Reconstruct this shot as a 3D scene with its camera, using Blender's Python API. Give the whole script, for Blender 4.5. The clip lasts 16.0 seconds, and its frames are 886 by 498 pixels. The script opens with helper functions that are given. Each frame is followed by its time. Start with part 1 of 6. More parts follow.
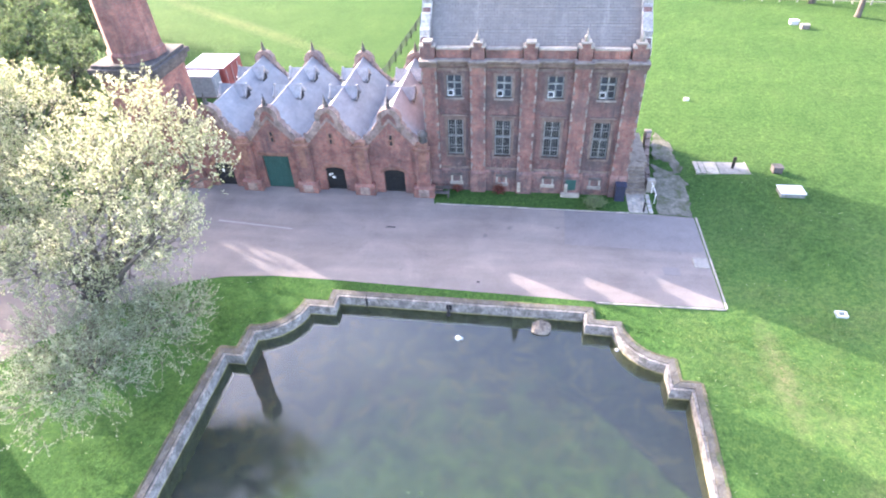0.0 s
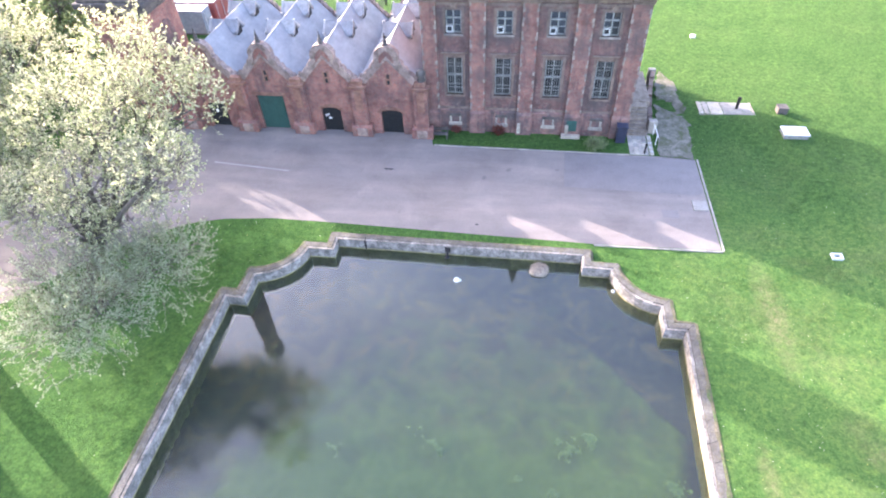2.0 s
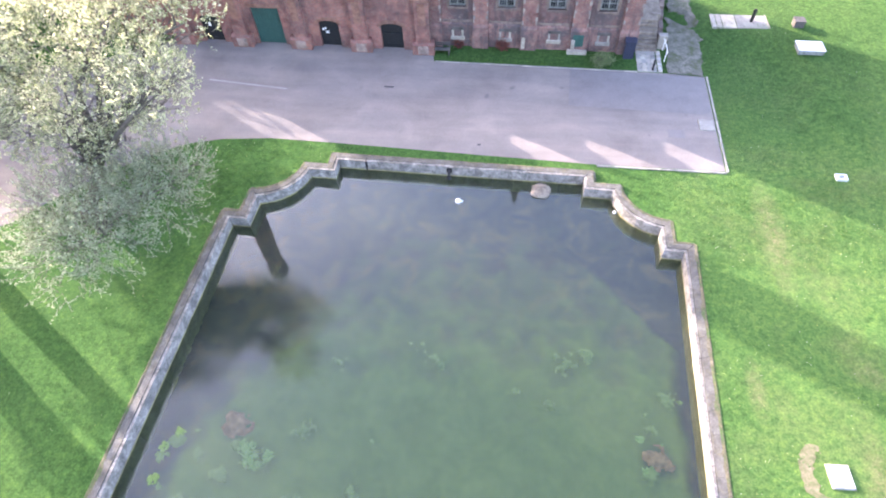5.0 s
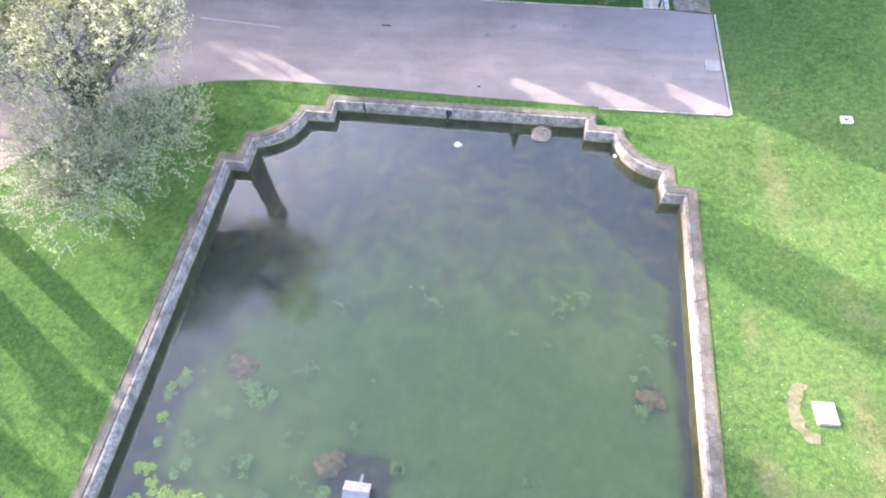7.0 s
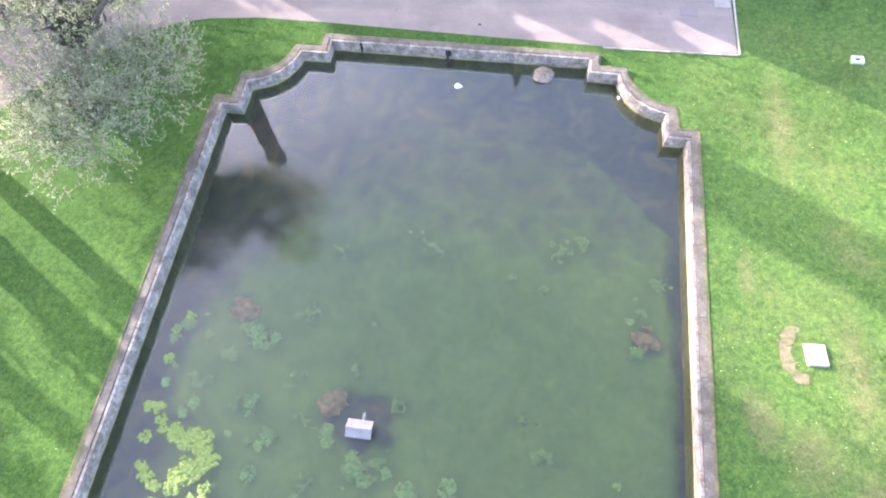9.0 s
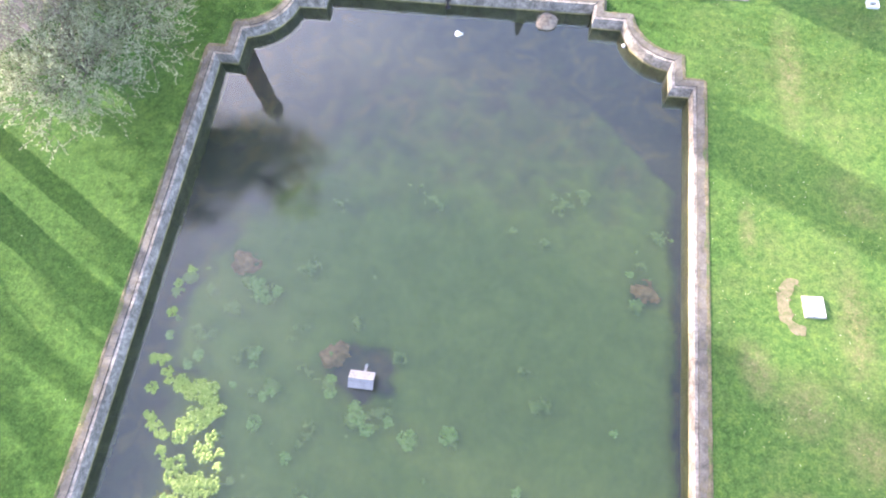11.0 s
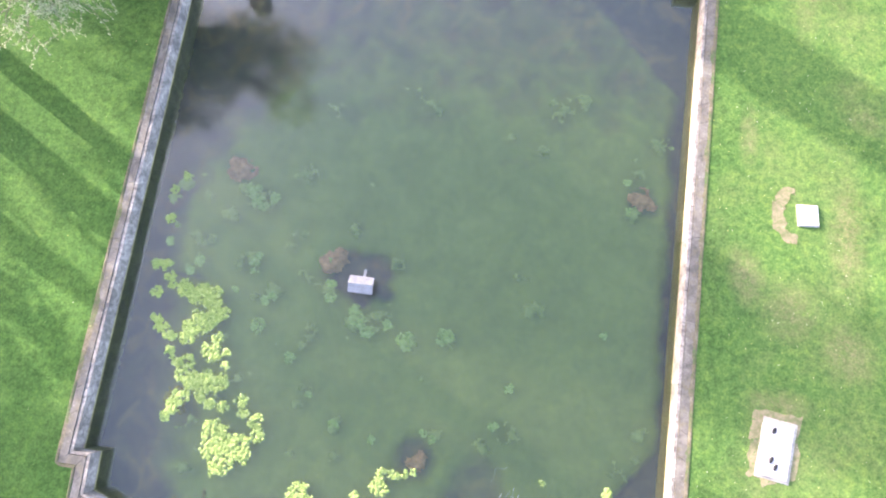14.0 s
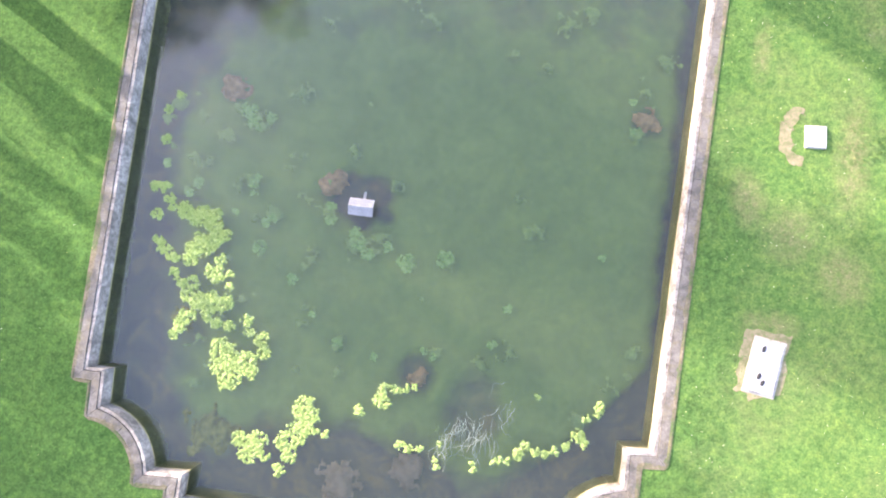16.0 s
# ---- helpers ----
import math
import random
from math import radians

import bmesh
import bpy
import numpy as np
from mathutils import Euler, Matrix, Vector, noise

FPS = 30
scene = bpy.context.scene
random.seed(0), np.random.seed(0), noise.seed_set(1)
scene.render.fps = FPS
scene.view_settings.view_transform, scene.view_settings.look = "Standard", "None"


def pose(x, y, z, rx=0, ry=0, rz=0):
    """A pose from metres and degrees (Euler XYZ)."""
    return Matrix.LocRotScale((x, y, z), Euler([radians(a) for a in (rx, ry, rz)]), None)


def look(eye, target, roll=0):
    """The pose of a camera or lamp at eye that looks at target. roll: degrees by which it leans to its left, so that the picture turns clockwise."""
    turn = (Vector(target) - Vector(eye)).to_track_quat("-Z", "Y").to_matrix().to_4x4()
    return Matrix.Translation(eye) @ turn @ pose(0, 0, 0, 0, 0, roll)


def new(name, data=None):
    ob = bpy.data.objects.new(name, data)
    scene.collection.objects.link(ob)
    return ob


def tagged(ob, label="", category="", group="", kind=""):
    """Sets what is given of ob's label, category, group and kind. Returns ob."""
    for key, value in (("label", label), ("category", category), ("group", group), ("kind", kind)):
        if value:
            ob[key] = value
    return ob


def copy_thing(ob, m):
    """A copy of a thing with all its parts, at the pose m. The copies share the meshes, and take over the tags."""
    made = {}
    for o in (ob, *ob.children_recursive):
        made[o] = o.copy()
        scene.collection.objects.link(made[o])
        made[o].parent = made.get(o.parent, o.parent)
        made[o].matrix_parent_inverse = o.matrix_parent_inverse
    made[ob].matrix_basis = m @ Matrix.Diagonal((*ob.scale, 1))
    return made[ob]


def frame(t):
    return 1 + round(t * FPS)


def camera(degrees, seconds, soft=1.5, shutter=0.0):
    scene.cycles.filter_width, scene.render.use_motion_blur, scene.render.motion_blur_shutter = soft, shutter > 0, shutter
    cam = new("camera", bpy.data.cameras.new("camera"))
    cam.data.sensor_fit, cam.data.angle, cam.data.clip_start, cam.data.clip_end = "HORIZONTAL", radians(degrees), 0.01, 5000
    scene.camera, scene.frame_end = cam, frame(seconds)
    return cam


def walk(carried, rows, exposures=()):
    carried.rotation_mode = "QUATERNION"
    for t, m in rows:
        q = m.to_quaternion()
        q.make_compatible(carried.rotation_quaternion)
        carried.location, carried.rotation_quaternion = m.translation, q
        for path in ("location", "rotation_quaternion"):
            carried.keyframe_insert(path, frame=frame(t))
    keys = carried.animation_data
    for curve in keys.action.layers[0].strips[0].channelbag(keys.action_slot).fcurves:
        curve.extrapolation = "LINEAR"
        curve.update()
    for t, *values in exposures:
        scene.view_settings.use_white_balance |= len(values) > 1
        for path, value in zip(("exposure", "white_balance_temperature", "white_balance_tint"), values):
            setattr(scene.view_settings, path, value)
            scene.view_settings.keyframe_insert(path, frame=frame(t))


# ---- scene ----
from mathutils import geometry

cam = camera(76.0, 16.0, soft=2.0)
# seconds, place, then heading, tilt and roll in degrees
PATH = [
    (0, -0.001, 0.005, 25.994, 9.747, -38.696, -2.957),
    (0.5, -0.002, 0.039, 25.960, 9.758, -40.091, -2.968),
    (1, -0.002, 0.044, 25.959, 9.820, -41.470, -3.010),
    (1.5, -0.010, 0.033, 25.957, 9.856, -43.108, -3.059),
    (2, -0.014, 0.006, 25.969, 9.952, -44.479, -3.085),
    (2.5, -0.020, -0.032, 25.985, 10.044, -45.723, -3.182),
    (3, -0.020, -0.045, 25.994, 10.200, -46.922, -3.227),
    (3.5, -0.029, -0.055, 26.002, 10.352, -48.242, -3.370),
    (4, -0.035, -0.066, 26.007, 10.495, -49.610, -3.467),
    (6.5, -0.032, -0.100, 26.010, 11.299, -56.515, -4.185),
    (7, -0.021, -0.126, 26.025, 11.407, -57.907, -4.288),
    (7.5, 0.003, -0.129, 26.049, 11.617, -59.328, -4.502),
    (8, 0.018, -0.129, 26.073, 11.840, -60.745, -4.697),
    (8.5, 0.035, -0.109, 26.090, 12.116, -62.192, -4.967),
    (9, 0.041, -0.069, 26.079, 12.538, -63.586, -5.304),
    (11.5, 0.022, 0.025, 26.000, 14.170, -69.611, -6.983),
    (12, 0.006, 0.034, 26.001, 14.548, -71.058, -7.346),
    (12.5, 0.001, 0.017, 25.991, 15.183, -72.743, -7.925),
    (13, -0.005, -0.015, 25.998, 15.754, -74.462, -8.362),
    (13.5, 0.006, -0.025, 26.045, 16.582, -76.043, -9.113),
    (14, 0.015, -0.014, 26.083, 17.484, -77.615, -9.940),
    (14.5, 0.027, 0.010, 26.092, 19.017, -79.286, -11.441),
    (15, 0.037, 0.034, 26.087, 21.525, -81.155, -13.900),
    (15.5, 0.042, 0.053, 26.066, 26.023, -83.144, -18.375),
    (16, 0.041, 0.068, 26.057, 35.555, -85.219, -27.821),
]
walk(cam, [(t, pose(x, y, z) @ pose(0, 0, 0, 0, 0, h) @ pose(0, 0, 0, 90 + p) @ pose(0, 0, 0, 0, 0, r))
           for t, x, y, z, h, p, r in PATH], exposures=[(0, 3.34, 6300, 25), (8, 3.36, 6500, 26), (16, 3.34, 6700, 25)])

# ---- daylight: low sun behind the buildings ----
SUN_EL, SUN_AZ = 17.2, -60.5
world = bpy.data.worlds.new("sky")
scene.world = world
world.use_nodes = True
wn = world.node_tree.nodes
sky = wn.new("ShaderNodeTexSky")
sky.sky_type, sky.sun_disc = "NISHITA", False
sky.sun_elevation, sky.sun_rotation = radians(SUN_EL), radians(SUN_AZ)
sky.air_density, sky.dust_density = 1.0, 3.5
world.node_tree.links.new(sky.outputs[0], wn["Background"].inputs[0])
wn["Background"].inputs[1].default_value = 0.15
lamp = bpy.data.lights.new("sun", "SUN")
lamp.energy, lamp.angle, lamp.color = 2.2, radians(0.6), (1.0, 0.9, 0.76)
e, a = radians(SUN_EL), radians(SUN_AZ)
to_sun = Vector((math.sin(a) * math.cos(e), math.cos(a) * math.cos(e), math.sin(e)))
new("sun", lamp).matrix_world = look(to_sun * 200, (0, 0, 0))


# ---- materials ----
class Nodes:
    """A short way to wire one material."""

    def __init__(self, name, rough=0.8, metal=0.0):
        self.m = bpy.data.materials.new(name)
        self.m.use_nodes = True
        self.t = self.m.node_tree
        self.b = self.t.nodes["Principled BSDF"]
        self.b.inputs["Roughness"].default_value, self.b.inputs["Metallic"].default_value = rough, metal
        self.b.inputs["Specular IOR Level"].default_value = 0.3

    def n(self, kind, **vals):
        node = self.t.nodes.new("ShaderNode" + kind)
        for k, v in vals.items():
            node.inputs[k.replace("_", " ")].default_value = v
        return node

    def link(self, a, b):
        self.t.links.new(a, b)
        return self

    def place(self):
        return self.n("NewGeometry").outputs["Position"]

    def noise(self, scale, detail=4, rough=0.6, vec=None, distort=0.0):
        node = self.n("TexNoise", Scale=scale, Detail=detail, Roughness=rough, Distortion=distort)
        self.link(vec or self.place(), node.inputs["Vector"])
        return node.outputs["Fac"]

    def ramp(self, fac, *stops):
        node = self.n("ValToRGB")
        el = node.color_ramp.elements
        while len(el) < len(stops):
            el.new(0.5)
        for e_, (p, c) in zip(el, stops):
            e_.position, e_.color = p, (*c, 1) if len(c) == 3 else c
        self.link(fac, node.inputs[0])
        return node.outputs[0]

    def mix(self, fac, a_, b_, mode="MIX"):
        node = self.t.nodes.new("ShaderNodeMix")
        node.data_type, node.blend_type = "RGBA", mode
        for sock, v in ((node.inputs[0], fac), (node.inputs[6], a_), (node.inputs[7], b_)):
            if isinstance(v, (int, float)):
                sock.default_value = v
            elif isinstance(v, tuple):
                sock.default_value = (*v, 1)
            else:
                self.link(v, sock)
        return node.outputs[2]

    def stretched(self, sx, sy, sz):
        node = self.n("Mapping")
        node.inputs["Scale"].default_value = (sx, sy, sz)
        self.link(self.place(), node.inputs["Vector"])
        return node.outputs[0]

    def island(self):
        return self.n("NewGeometry").outputs["Random Per Island"]

    def each(self):
        return self.n("ObjectInfo").outputs["Random"]

    def bump(self, height, strength=0.4, dist=0.02):
        node = self.n("Bump", Strength=strength, Distance=dist)
        self.link(height, node.inputs["Height"])
        self.link(node.outputs[0], self.b.inputs["Normal"])
        return self

    def color(self, c):
        if isinstance(c, tuple):
            self.b.inputs["Base Color"].default_value = (*c, 1)
        else:
            self.link(c, self.b.inputs["Base Color"])
        return self


def plain(name, c, rough=0.7, metal=0.0, vary=0.18, scale=3.0):
    """Paint or metal of one colour, with faint weathering."""
    k = Nodes(name, rough, metal)
    lo, hi = tuple(v * (1 - vary) for v in c), tuple(min(1, v * (1 + vary)) for v in c)
    k.color(k.ramp(k.noise(scale, 5), (0.3, lo), (0.7, hi)))
    k.bump(k.noise(scale * 8, 3), 0.15, 0.01)
    return k.m


WORN = [(14.9, 22.5, 0.9, 4.2, 0, 0.8), (12.2, 12.8, 0.5, 1.6, 0, 0.7), (12.2, 5.9, 0.9, 1.5, 20, 0.85), (16.7, 8.4, 0.9, 3.4, 0, 0.8), (16.7, 3.0, 1.2, 1.5, 30, 0.85), (13.7, 0.4, 1.5, 0.7, 0, 0.8), (17.6, 14.4, 1.3, 0.8, -25, 0.6), (14.2, 4.6, 1.4, 1.6, 0, 0.7), (-43, 83, 26, 1.6, -34.7, 0.35)]


def make_grass():
    k = Nodes("grass", 0.95)
    k.b.inputs["Specular IOR Level"].default_value = 0.05
    big = k.ramp(k.noise(0.16, 6, 0.7), (0.3, (0.046, 0.116, 0.033)), (0.5, (0.055, 0.131, 0.037)), (0.7, (0.068, 0.145, 0.042)))
    mott = k.ramp(k.noise(1.3, 8, 0.82), (0.32, (0.8, 0.85, 0.84)), (0.5, (0.99, 0.99, 0.98)), (0.68, (1.18, 1.12, 1.08)))
    fine = k.ramp(k.noise(9.0, 6, 0.85), (0.32, (0.5, 0.56, 0.5)), (0.68, (1.45, 1.38, 1.3)))
    clump = k.ramp(k.noise(3.4, 5, 0.72, distort=0.3), (0.36, (0.66, 0.74, 0.75)), (0.5, (0.97, 0.98, 1.0)), (0.64, (1.4, 1.26, 1.12)))
    c = k.mix(1.0, k.mix(1.0, k.mix(1.0, big, mott, "MULTIPLY"), clump, "MULTIPLY"), fine, "MULTIPLY")
    pos = k.n("SeparateXYZ")
    k.link(k.place(), pos.inputs[0])
    side = k.n("MapRange")
    for key, v in (("From Min", 8.0), ("From Max", 13.0), ("To Min", 0.12), ("To Max", 1.0)):
        side.inputs[key].default_value = v
    k.link(pos.outputs[0], side.inputs["Value"])
    far = k.n("MapRange")
    for key, v in (("From Min", 27.0), ("From Max", 40.0), ("To Min", 1.0), ("To Max", 0.15)):
        far.inputs[key].default_value = v
    k.link(pos.outputs[1], far.inputs["Value"])
    c = k.mix(far.outputs[0], k.mix(1.0, c, (0.93, 0.84, 0.93), "MULTIPLY"), c)
    dry = k.mix(1.0, k.ramp(k.noise(0.21, 5, 0.62, distort=0.25), (0.45, (0, 0, 0)), (0.62, (1, 1, 1))), k.ramp(k.noise(1.1, 7, 0.8), (0.34, (0, 0, 0)), (0.66, (0.7, 0.7, 0.7))), "MULTIPLY")
    dry = k.mix(1.0, k.mix(1.0, dry, side.outputs[0], "MULTIPLY"), far.outputs[0], "MULTIPLY")
    c = k.mix(k.mix(1.0, side.outputs[0], far.outputs[0], "MULTIPLY"), c, k.mix(1.0, c, (1.72, 1.42, 1.5), "MULTIPLY"))
    dry = k.mix(1.0, dry, (0.45, 0.45, 0.45), "MULTIPLY")
    for wx, wy, rx, ry, turn, most in WORN:  # trodden and sun-dried places
        m = k.n("Mapping")
        m.vector_type = "TEXTURE"
        m.inputs["Location"].default_value, m.inputs["Rotation"].default_value, m.inputs["Scale"].default_value = (wx, wy, 0), (0, 0, radians(turn)), (rx, ry, 1000)
        k.link(k.place(), m.inputs["Vector"])
        ln = k.n("VectorMath")
        ln.operation = "LENGTH"
        k.link(m.outputs[0], ln.inputs[0])
        fade = k.n("MapRange")
        for key, v in (("From Min", 1.25), ("From Max", 0.2), ("To Min", 0.0), ("To Max", most)):
            fade.inputs[key].default_value = v
        k.link(ln.outputs["Value"], fade.inputs["Value"])
        dry = k.mix(1.0, dry, k.mix(1.0, fade.outputs[0], k.ramp(k.noise(1.6, 7, 0.8), (0.36, (0.1, 0.1, 0.1)), (0.6, (1, 1, 1))), "MULTIPLY"), "LIGHTEN")
    c = k.mix(dry, c, k.mix(1.0, (0.235, 0.215, 0.125), fine, "MULTIPLY"))
    k.color(c)
    k.bump(k.noise(6, 8, 0.88), 1.0, 0.16)
    return k.m


def make_asphalt():
    k = Nodes("asphalt", 1.0)
    k.b.inputs["Specular IOR Level"].default_value = 0.05
    c = k.ramp(k.noise(0.22, 6, 0.65, distort=0.4), (0.3, (0.185, 0.165, 0.155)), (0.55, (0.235, 0.21, 0.196)), (0.75, (0.285, 0.255, 0.232)))
    streak = k.ramp(k.noise(0.5, 5, 0.6, k.stretched(0.25, 1.4, 1)), (0.4, (0.86, 0.86, 0.88)), (0.7, (1.08, 1.06, 1.04)))
    c = k.mix(1.0, c, streak, "MULTIPLY")
    c = k.mix(1.0, c, k.ramp(k.noise(14, 4, 0.8), (0.3, (0.82, 0.82, 0.82)), (0.7, (1.12, 1.12, 1.12))), "MULTIPLY")
    spot = k.ramp(k.noise(0.9, 3, 0.5), (0.68, (0, 0, 0)), (0.74, (0.5, 0.5, 0.5)))
    k.color(k.mix(spot, c, (0.1, 0.095, 0.1)))
    k.bump(k.noise(40, 3), 0.25, 0.01)
    return k.m


def make_brick(name, tint=(1, 1, 1), soot=0.35):
    k = Nodes(name, 0.88)
    g = k.n("NewGeometry")
    pos = k.n("SeparateXYZ")
    k.link(g.outputs["Position"], pos.inputs[0])
    add = k.n("Math")
    k.link(pos.outputs[0], add.inputs[0])
    k.link(pos.outputs[1], add.inputs[1])
    join = k.n("CombineXYZ")
    k.link(add.outputs[0], join.inputs[0])
    k.link(pos.outputs[2], join.inputs[1])
    tex = k.t.nodes.new("ShaderNodeTexBrick")
    tex.offset, tex.squash = 0.5, 1
    for key, v in (("Scale", 1.0), ("Mortar Size", 0.009), ("Brick Width", 0.23), ("Row Height", 0.075), ("Bias", -0.1)):
        tex.inputs[key].default_value = v
    tex.inputs["Color1"].default_value = (0.42 * tint[0], 0.158 * tint[1], 0.124 * tint[2], 1)
    tex.inputs["Color2"].default_value = (0.28 * tint[0], 0.108 * tint[1], 0.094 * tint[2], 1)
    tex.inputs["Mortar"].default_value = (0.26, 0.2, 0.17, 1)
    k.link(join.outputs[0], tex.inputs["Vector"])
    blot = k.ramp(k.noise(0.7, 6, 0.7, distort=0.5), (0.3, (0.45, 0.42, 0.45)), (0.55, (1, 1, 1)), (0.78, (1.5, 1.4, 1.3)))
    c = k.mix(1.0, tex.outputs[0], blot, "MULTIPLY")
    run = k.ramp(k.noise(1.6, 5, 0.7, k.stretched(1.3, 1.3, 0.18)), (0.5, (0, 0, 0)), (0.75, (soot,) * 3))
    c = k.mix(run, c, (0.05, 0.045, 0.05))
    c = k.mix(k.ramp(k.noise(0.45, 6, 0.7), (0.45, (0, 0, 0)), (0.62, (0.75 * soot,) * 3)), c, (0.085, 0.075, 0.078))
    lime = k.ramp(k.noise(3.2, 7, 0.8, distort=0.4), (0.56, (0, 0, 0)), (0.7, (0.55 * soot,) * 3))
    c = k.mix(lime, c, (0.34, 0.29, 0.26))
    k.color(c)
    k.bump(tex.outputs["Fac"], 0.4, -0.01)
    return k.m


def make_stone(name, lo, hi, moss=None, rough=0.85, amount=0.6, spots=0.0, even=0.0, lichen=0.0):
    k = Nodes(name, rough)
    c = k.ramp(k.noise(1.4, 7, 0.76, distort=0.4), (0.38, lo), (0.62, hi))
    c = k.mix(1.0, c, k.ramp(k.each(), (0, tuple(v + (1 - v) * even for v in (0.78, 0.78, 0.8))), (1, tuple(v + (1 - v) * even for v in (1.15, 1.12, 1.06)))), "MULTIPLY")
    c = k.mix(1.0, c, k.ramp(k.noise(11, 5, 0.8), (0.3, (0.7, 0.7, 0.7)), (0.65, (1.1, 1.1, 1.1))), "MULTIPLY")
    if moss:
        m = k.ramp(k.noise(2.4, 6, 0.75), (0.5, (0, 0, 0)), (0.68, (amount,) * 3))
        c = k.mix(m, c, moss)
    if spots:
        c = k.mix(k.ramp(k.noise(4.5, 7, 0.8, distort=0.8), (0.55, (0, 0, 0)), (0.66, (spots,) * 3)), c, (0.06, 0.055, 0.05))
        c = k.mix(k.ramp(k.noise(3.1, 5, 0.7, k.stretched(1.2, 1.2, 1.2)), (0.62, (0, 0, 0)), (0.72, (spots * 0.6,) * 3)), c, (0.34, 0.325, 0.29))
    if lichen:
        c = k.mix(k.ramp(k.noise(2.3, 7, 0.8, distort=0.6), (0.48, (0, 0, 0)), (0.62, (lichen,) * 3)), c, (0.075, 0.07, 0.06))
        c = k.mix(k.ramp(k.noise(7, 5, 0.7, distort=0.5), (0.64, (0, 0, 0)), (0.7, (lichen * 0.8,) * 3)), c, (0.36, 0.35, 0.325))
    k.color(c)
    k.bump(k.noise(9, 6, 0.75), 0.6, 0.03)
    return k.m


def make_slate():
    k = Nodes("slate", 0.6)
    c = k.ramp(k.island(), (0, (0.185, 0.173, 0.166)), (0.5, (0.2, 0.187, 0.179)), (1, (0.216, 0.202, 0.193)))
    c = k.mix(1.0, c, k.ramp(k.noise(3, 6, 0.7, k.stretched(1, 0.3, 0.3)), (0.3, (0.88, 0.88, 0.89)), (0.7, (1.1, 1.1, 1.08))), "MULTIPLY")
    stain = k.ramp(k.noise(0.55, 5, 0.65, k.stretched(1.6, 0.25, 0.25)), (0.55, (0, 0, 0)), (0.75, (0.6, 0.6, 0.6)))
    k.color(k.mix(stain, c, (0.34, 0.33, 0.305)))
    k.bump(k.noise(12, 4), 0.3, 0.02)
    return k.m


def make_lead():
    k = Nodes("lead_sheet", 0.5)
    c = k.ramp(k.noise(0.6, 6, 0.65, distort=0.3), (0.3, (0.2, 0.21, 0.23)), (0.7, (0.29, 0.3, 0.32)))
    c = k.mix(1.0, c, k.ramp(k.noise(3.5, 5, 0.7, k.stretched(1, 0.3, 0.3)), (0.35, (0.85, 0.85, 0.86)), (0.7, (1.1, 1.1, 1.1))), "MULTIPLY")
    k.color(c)
    k.bump(k.noise(2.5, 3), 0.2, 0.03)
    return k.m


def make_leaf(name, lo, hi, glow=0.45):
    """Thin leaf or petal that lets part of the light through."""
    k = Nodes(name, 0.7)
    c = k.ramp(k.island(), (0, lo), (1, hi))
    k.color(c)
    tr = k.n("BsdfTranslucent")
    k.link(c, tr.inputs[0])
    mx = k.n("MixShader")
    mx.inputs[0].default_value = glow
    k.link(k.b.outputs[0], mx.inputs[1])
    k.link(tr.outputs[0], mx.inputs[2])
    k.link(mx.outputs[0], k.t.nodes["Material Output"].inputs[0])
    return k.m


def make_bark(name, lo, hi):
    k = Nodes(name, 0.9)
    k.color(k.ramp(k.noise(6, 6, 0.7, k.stretched(1, 1, 0.25)), (0.3, lo), (0.7, hi)))
    k.bump(k.noise(10, 5, 0.7, k.stretched(1, 1, 0.2)), 0.8, 0.05)
    return k.m


def make_water():
    """Still pond water: a mirror at its surface, greenish and half clear below it."""
    k = Nodes("pond_water")
    k.t.nodes.remove(k.b)
    clear = k.n("BsdfTransparent")
    clear.inputs[0].default_value = (0.76, 0.86, 0.78, 1)
    gloss = k.n("BsdfGlossy", Roughness=0.0)
    gloss.inputs[0].default_value = (0.94, 0.97, 1.0, 1)
    murk = k.n("BsdfDiffuse")
    k.link(k.ramp(k.noise(0.25, 4), (0.3, (0.12, 0.15, 0.09)), (0.7, (0.15, 0.18, 0.1))), murk.inputs[0])
    body = k.n("MixShader")
    body.inputs[0].default_value = 0.1
    k.link(clear.outputs[0], body.inputs[1])
    k.link(murk.outputs[0], body.inputs[2])
    fr = k.n("Fresnel", IOR=1.06)
    gain = k.n("Math")
    gain.operation = "MULTIPLY"
    gain.inputs[1].default_value = 54.0
    k.link(fr.outputs[0], gain.inputs[0])
    top = k.n("MixShader")
    k.link(gain.outputs[0], top.inputs[0])
    k.link(body.outputs[0], top.inputs[1])
    k.link(gloss.outputs[0], top.inputs[2])
    k.link(top.outputs[0], k.t.nodes["Material Output"].inputs[0])
    return k.m


def make_glass():
    k = Nodes("window_glass", 0.12)
    k.b.inputs["Specular IOR Level"].default_value = 0.35
    k.color(k.ramp(k.each(), (0, (0.012, 0.014, 0.016)), (1, (0.035, 0.04, 0.045))))
    return k.m


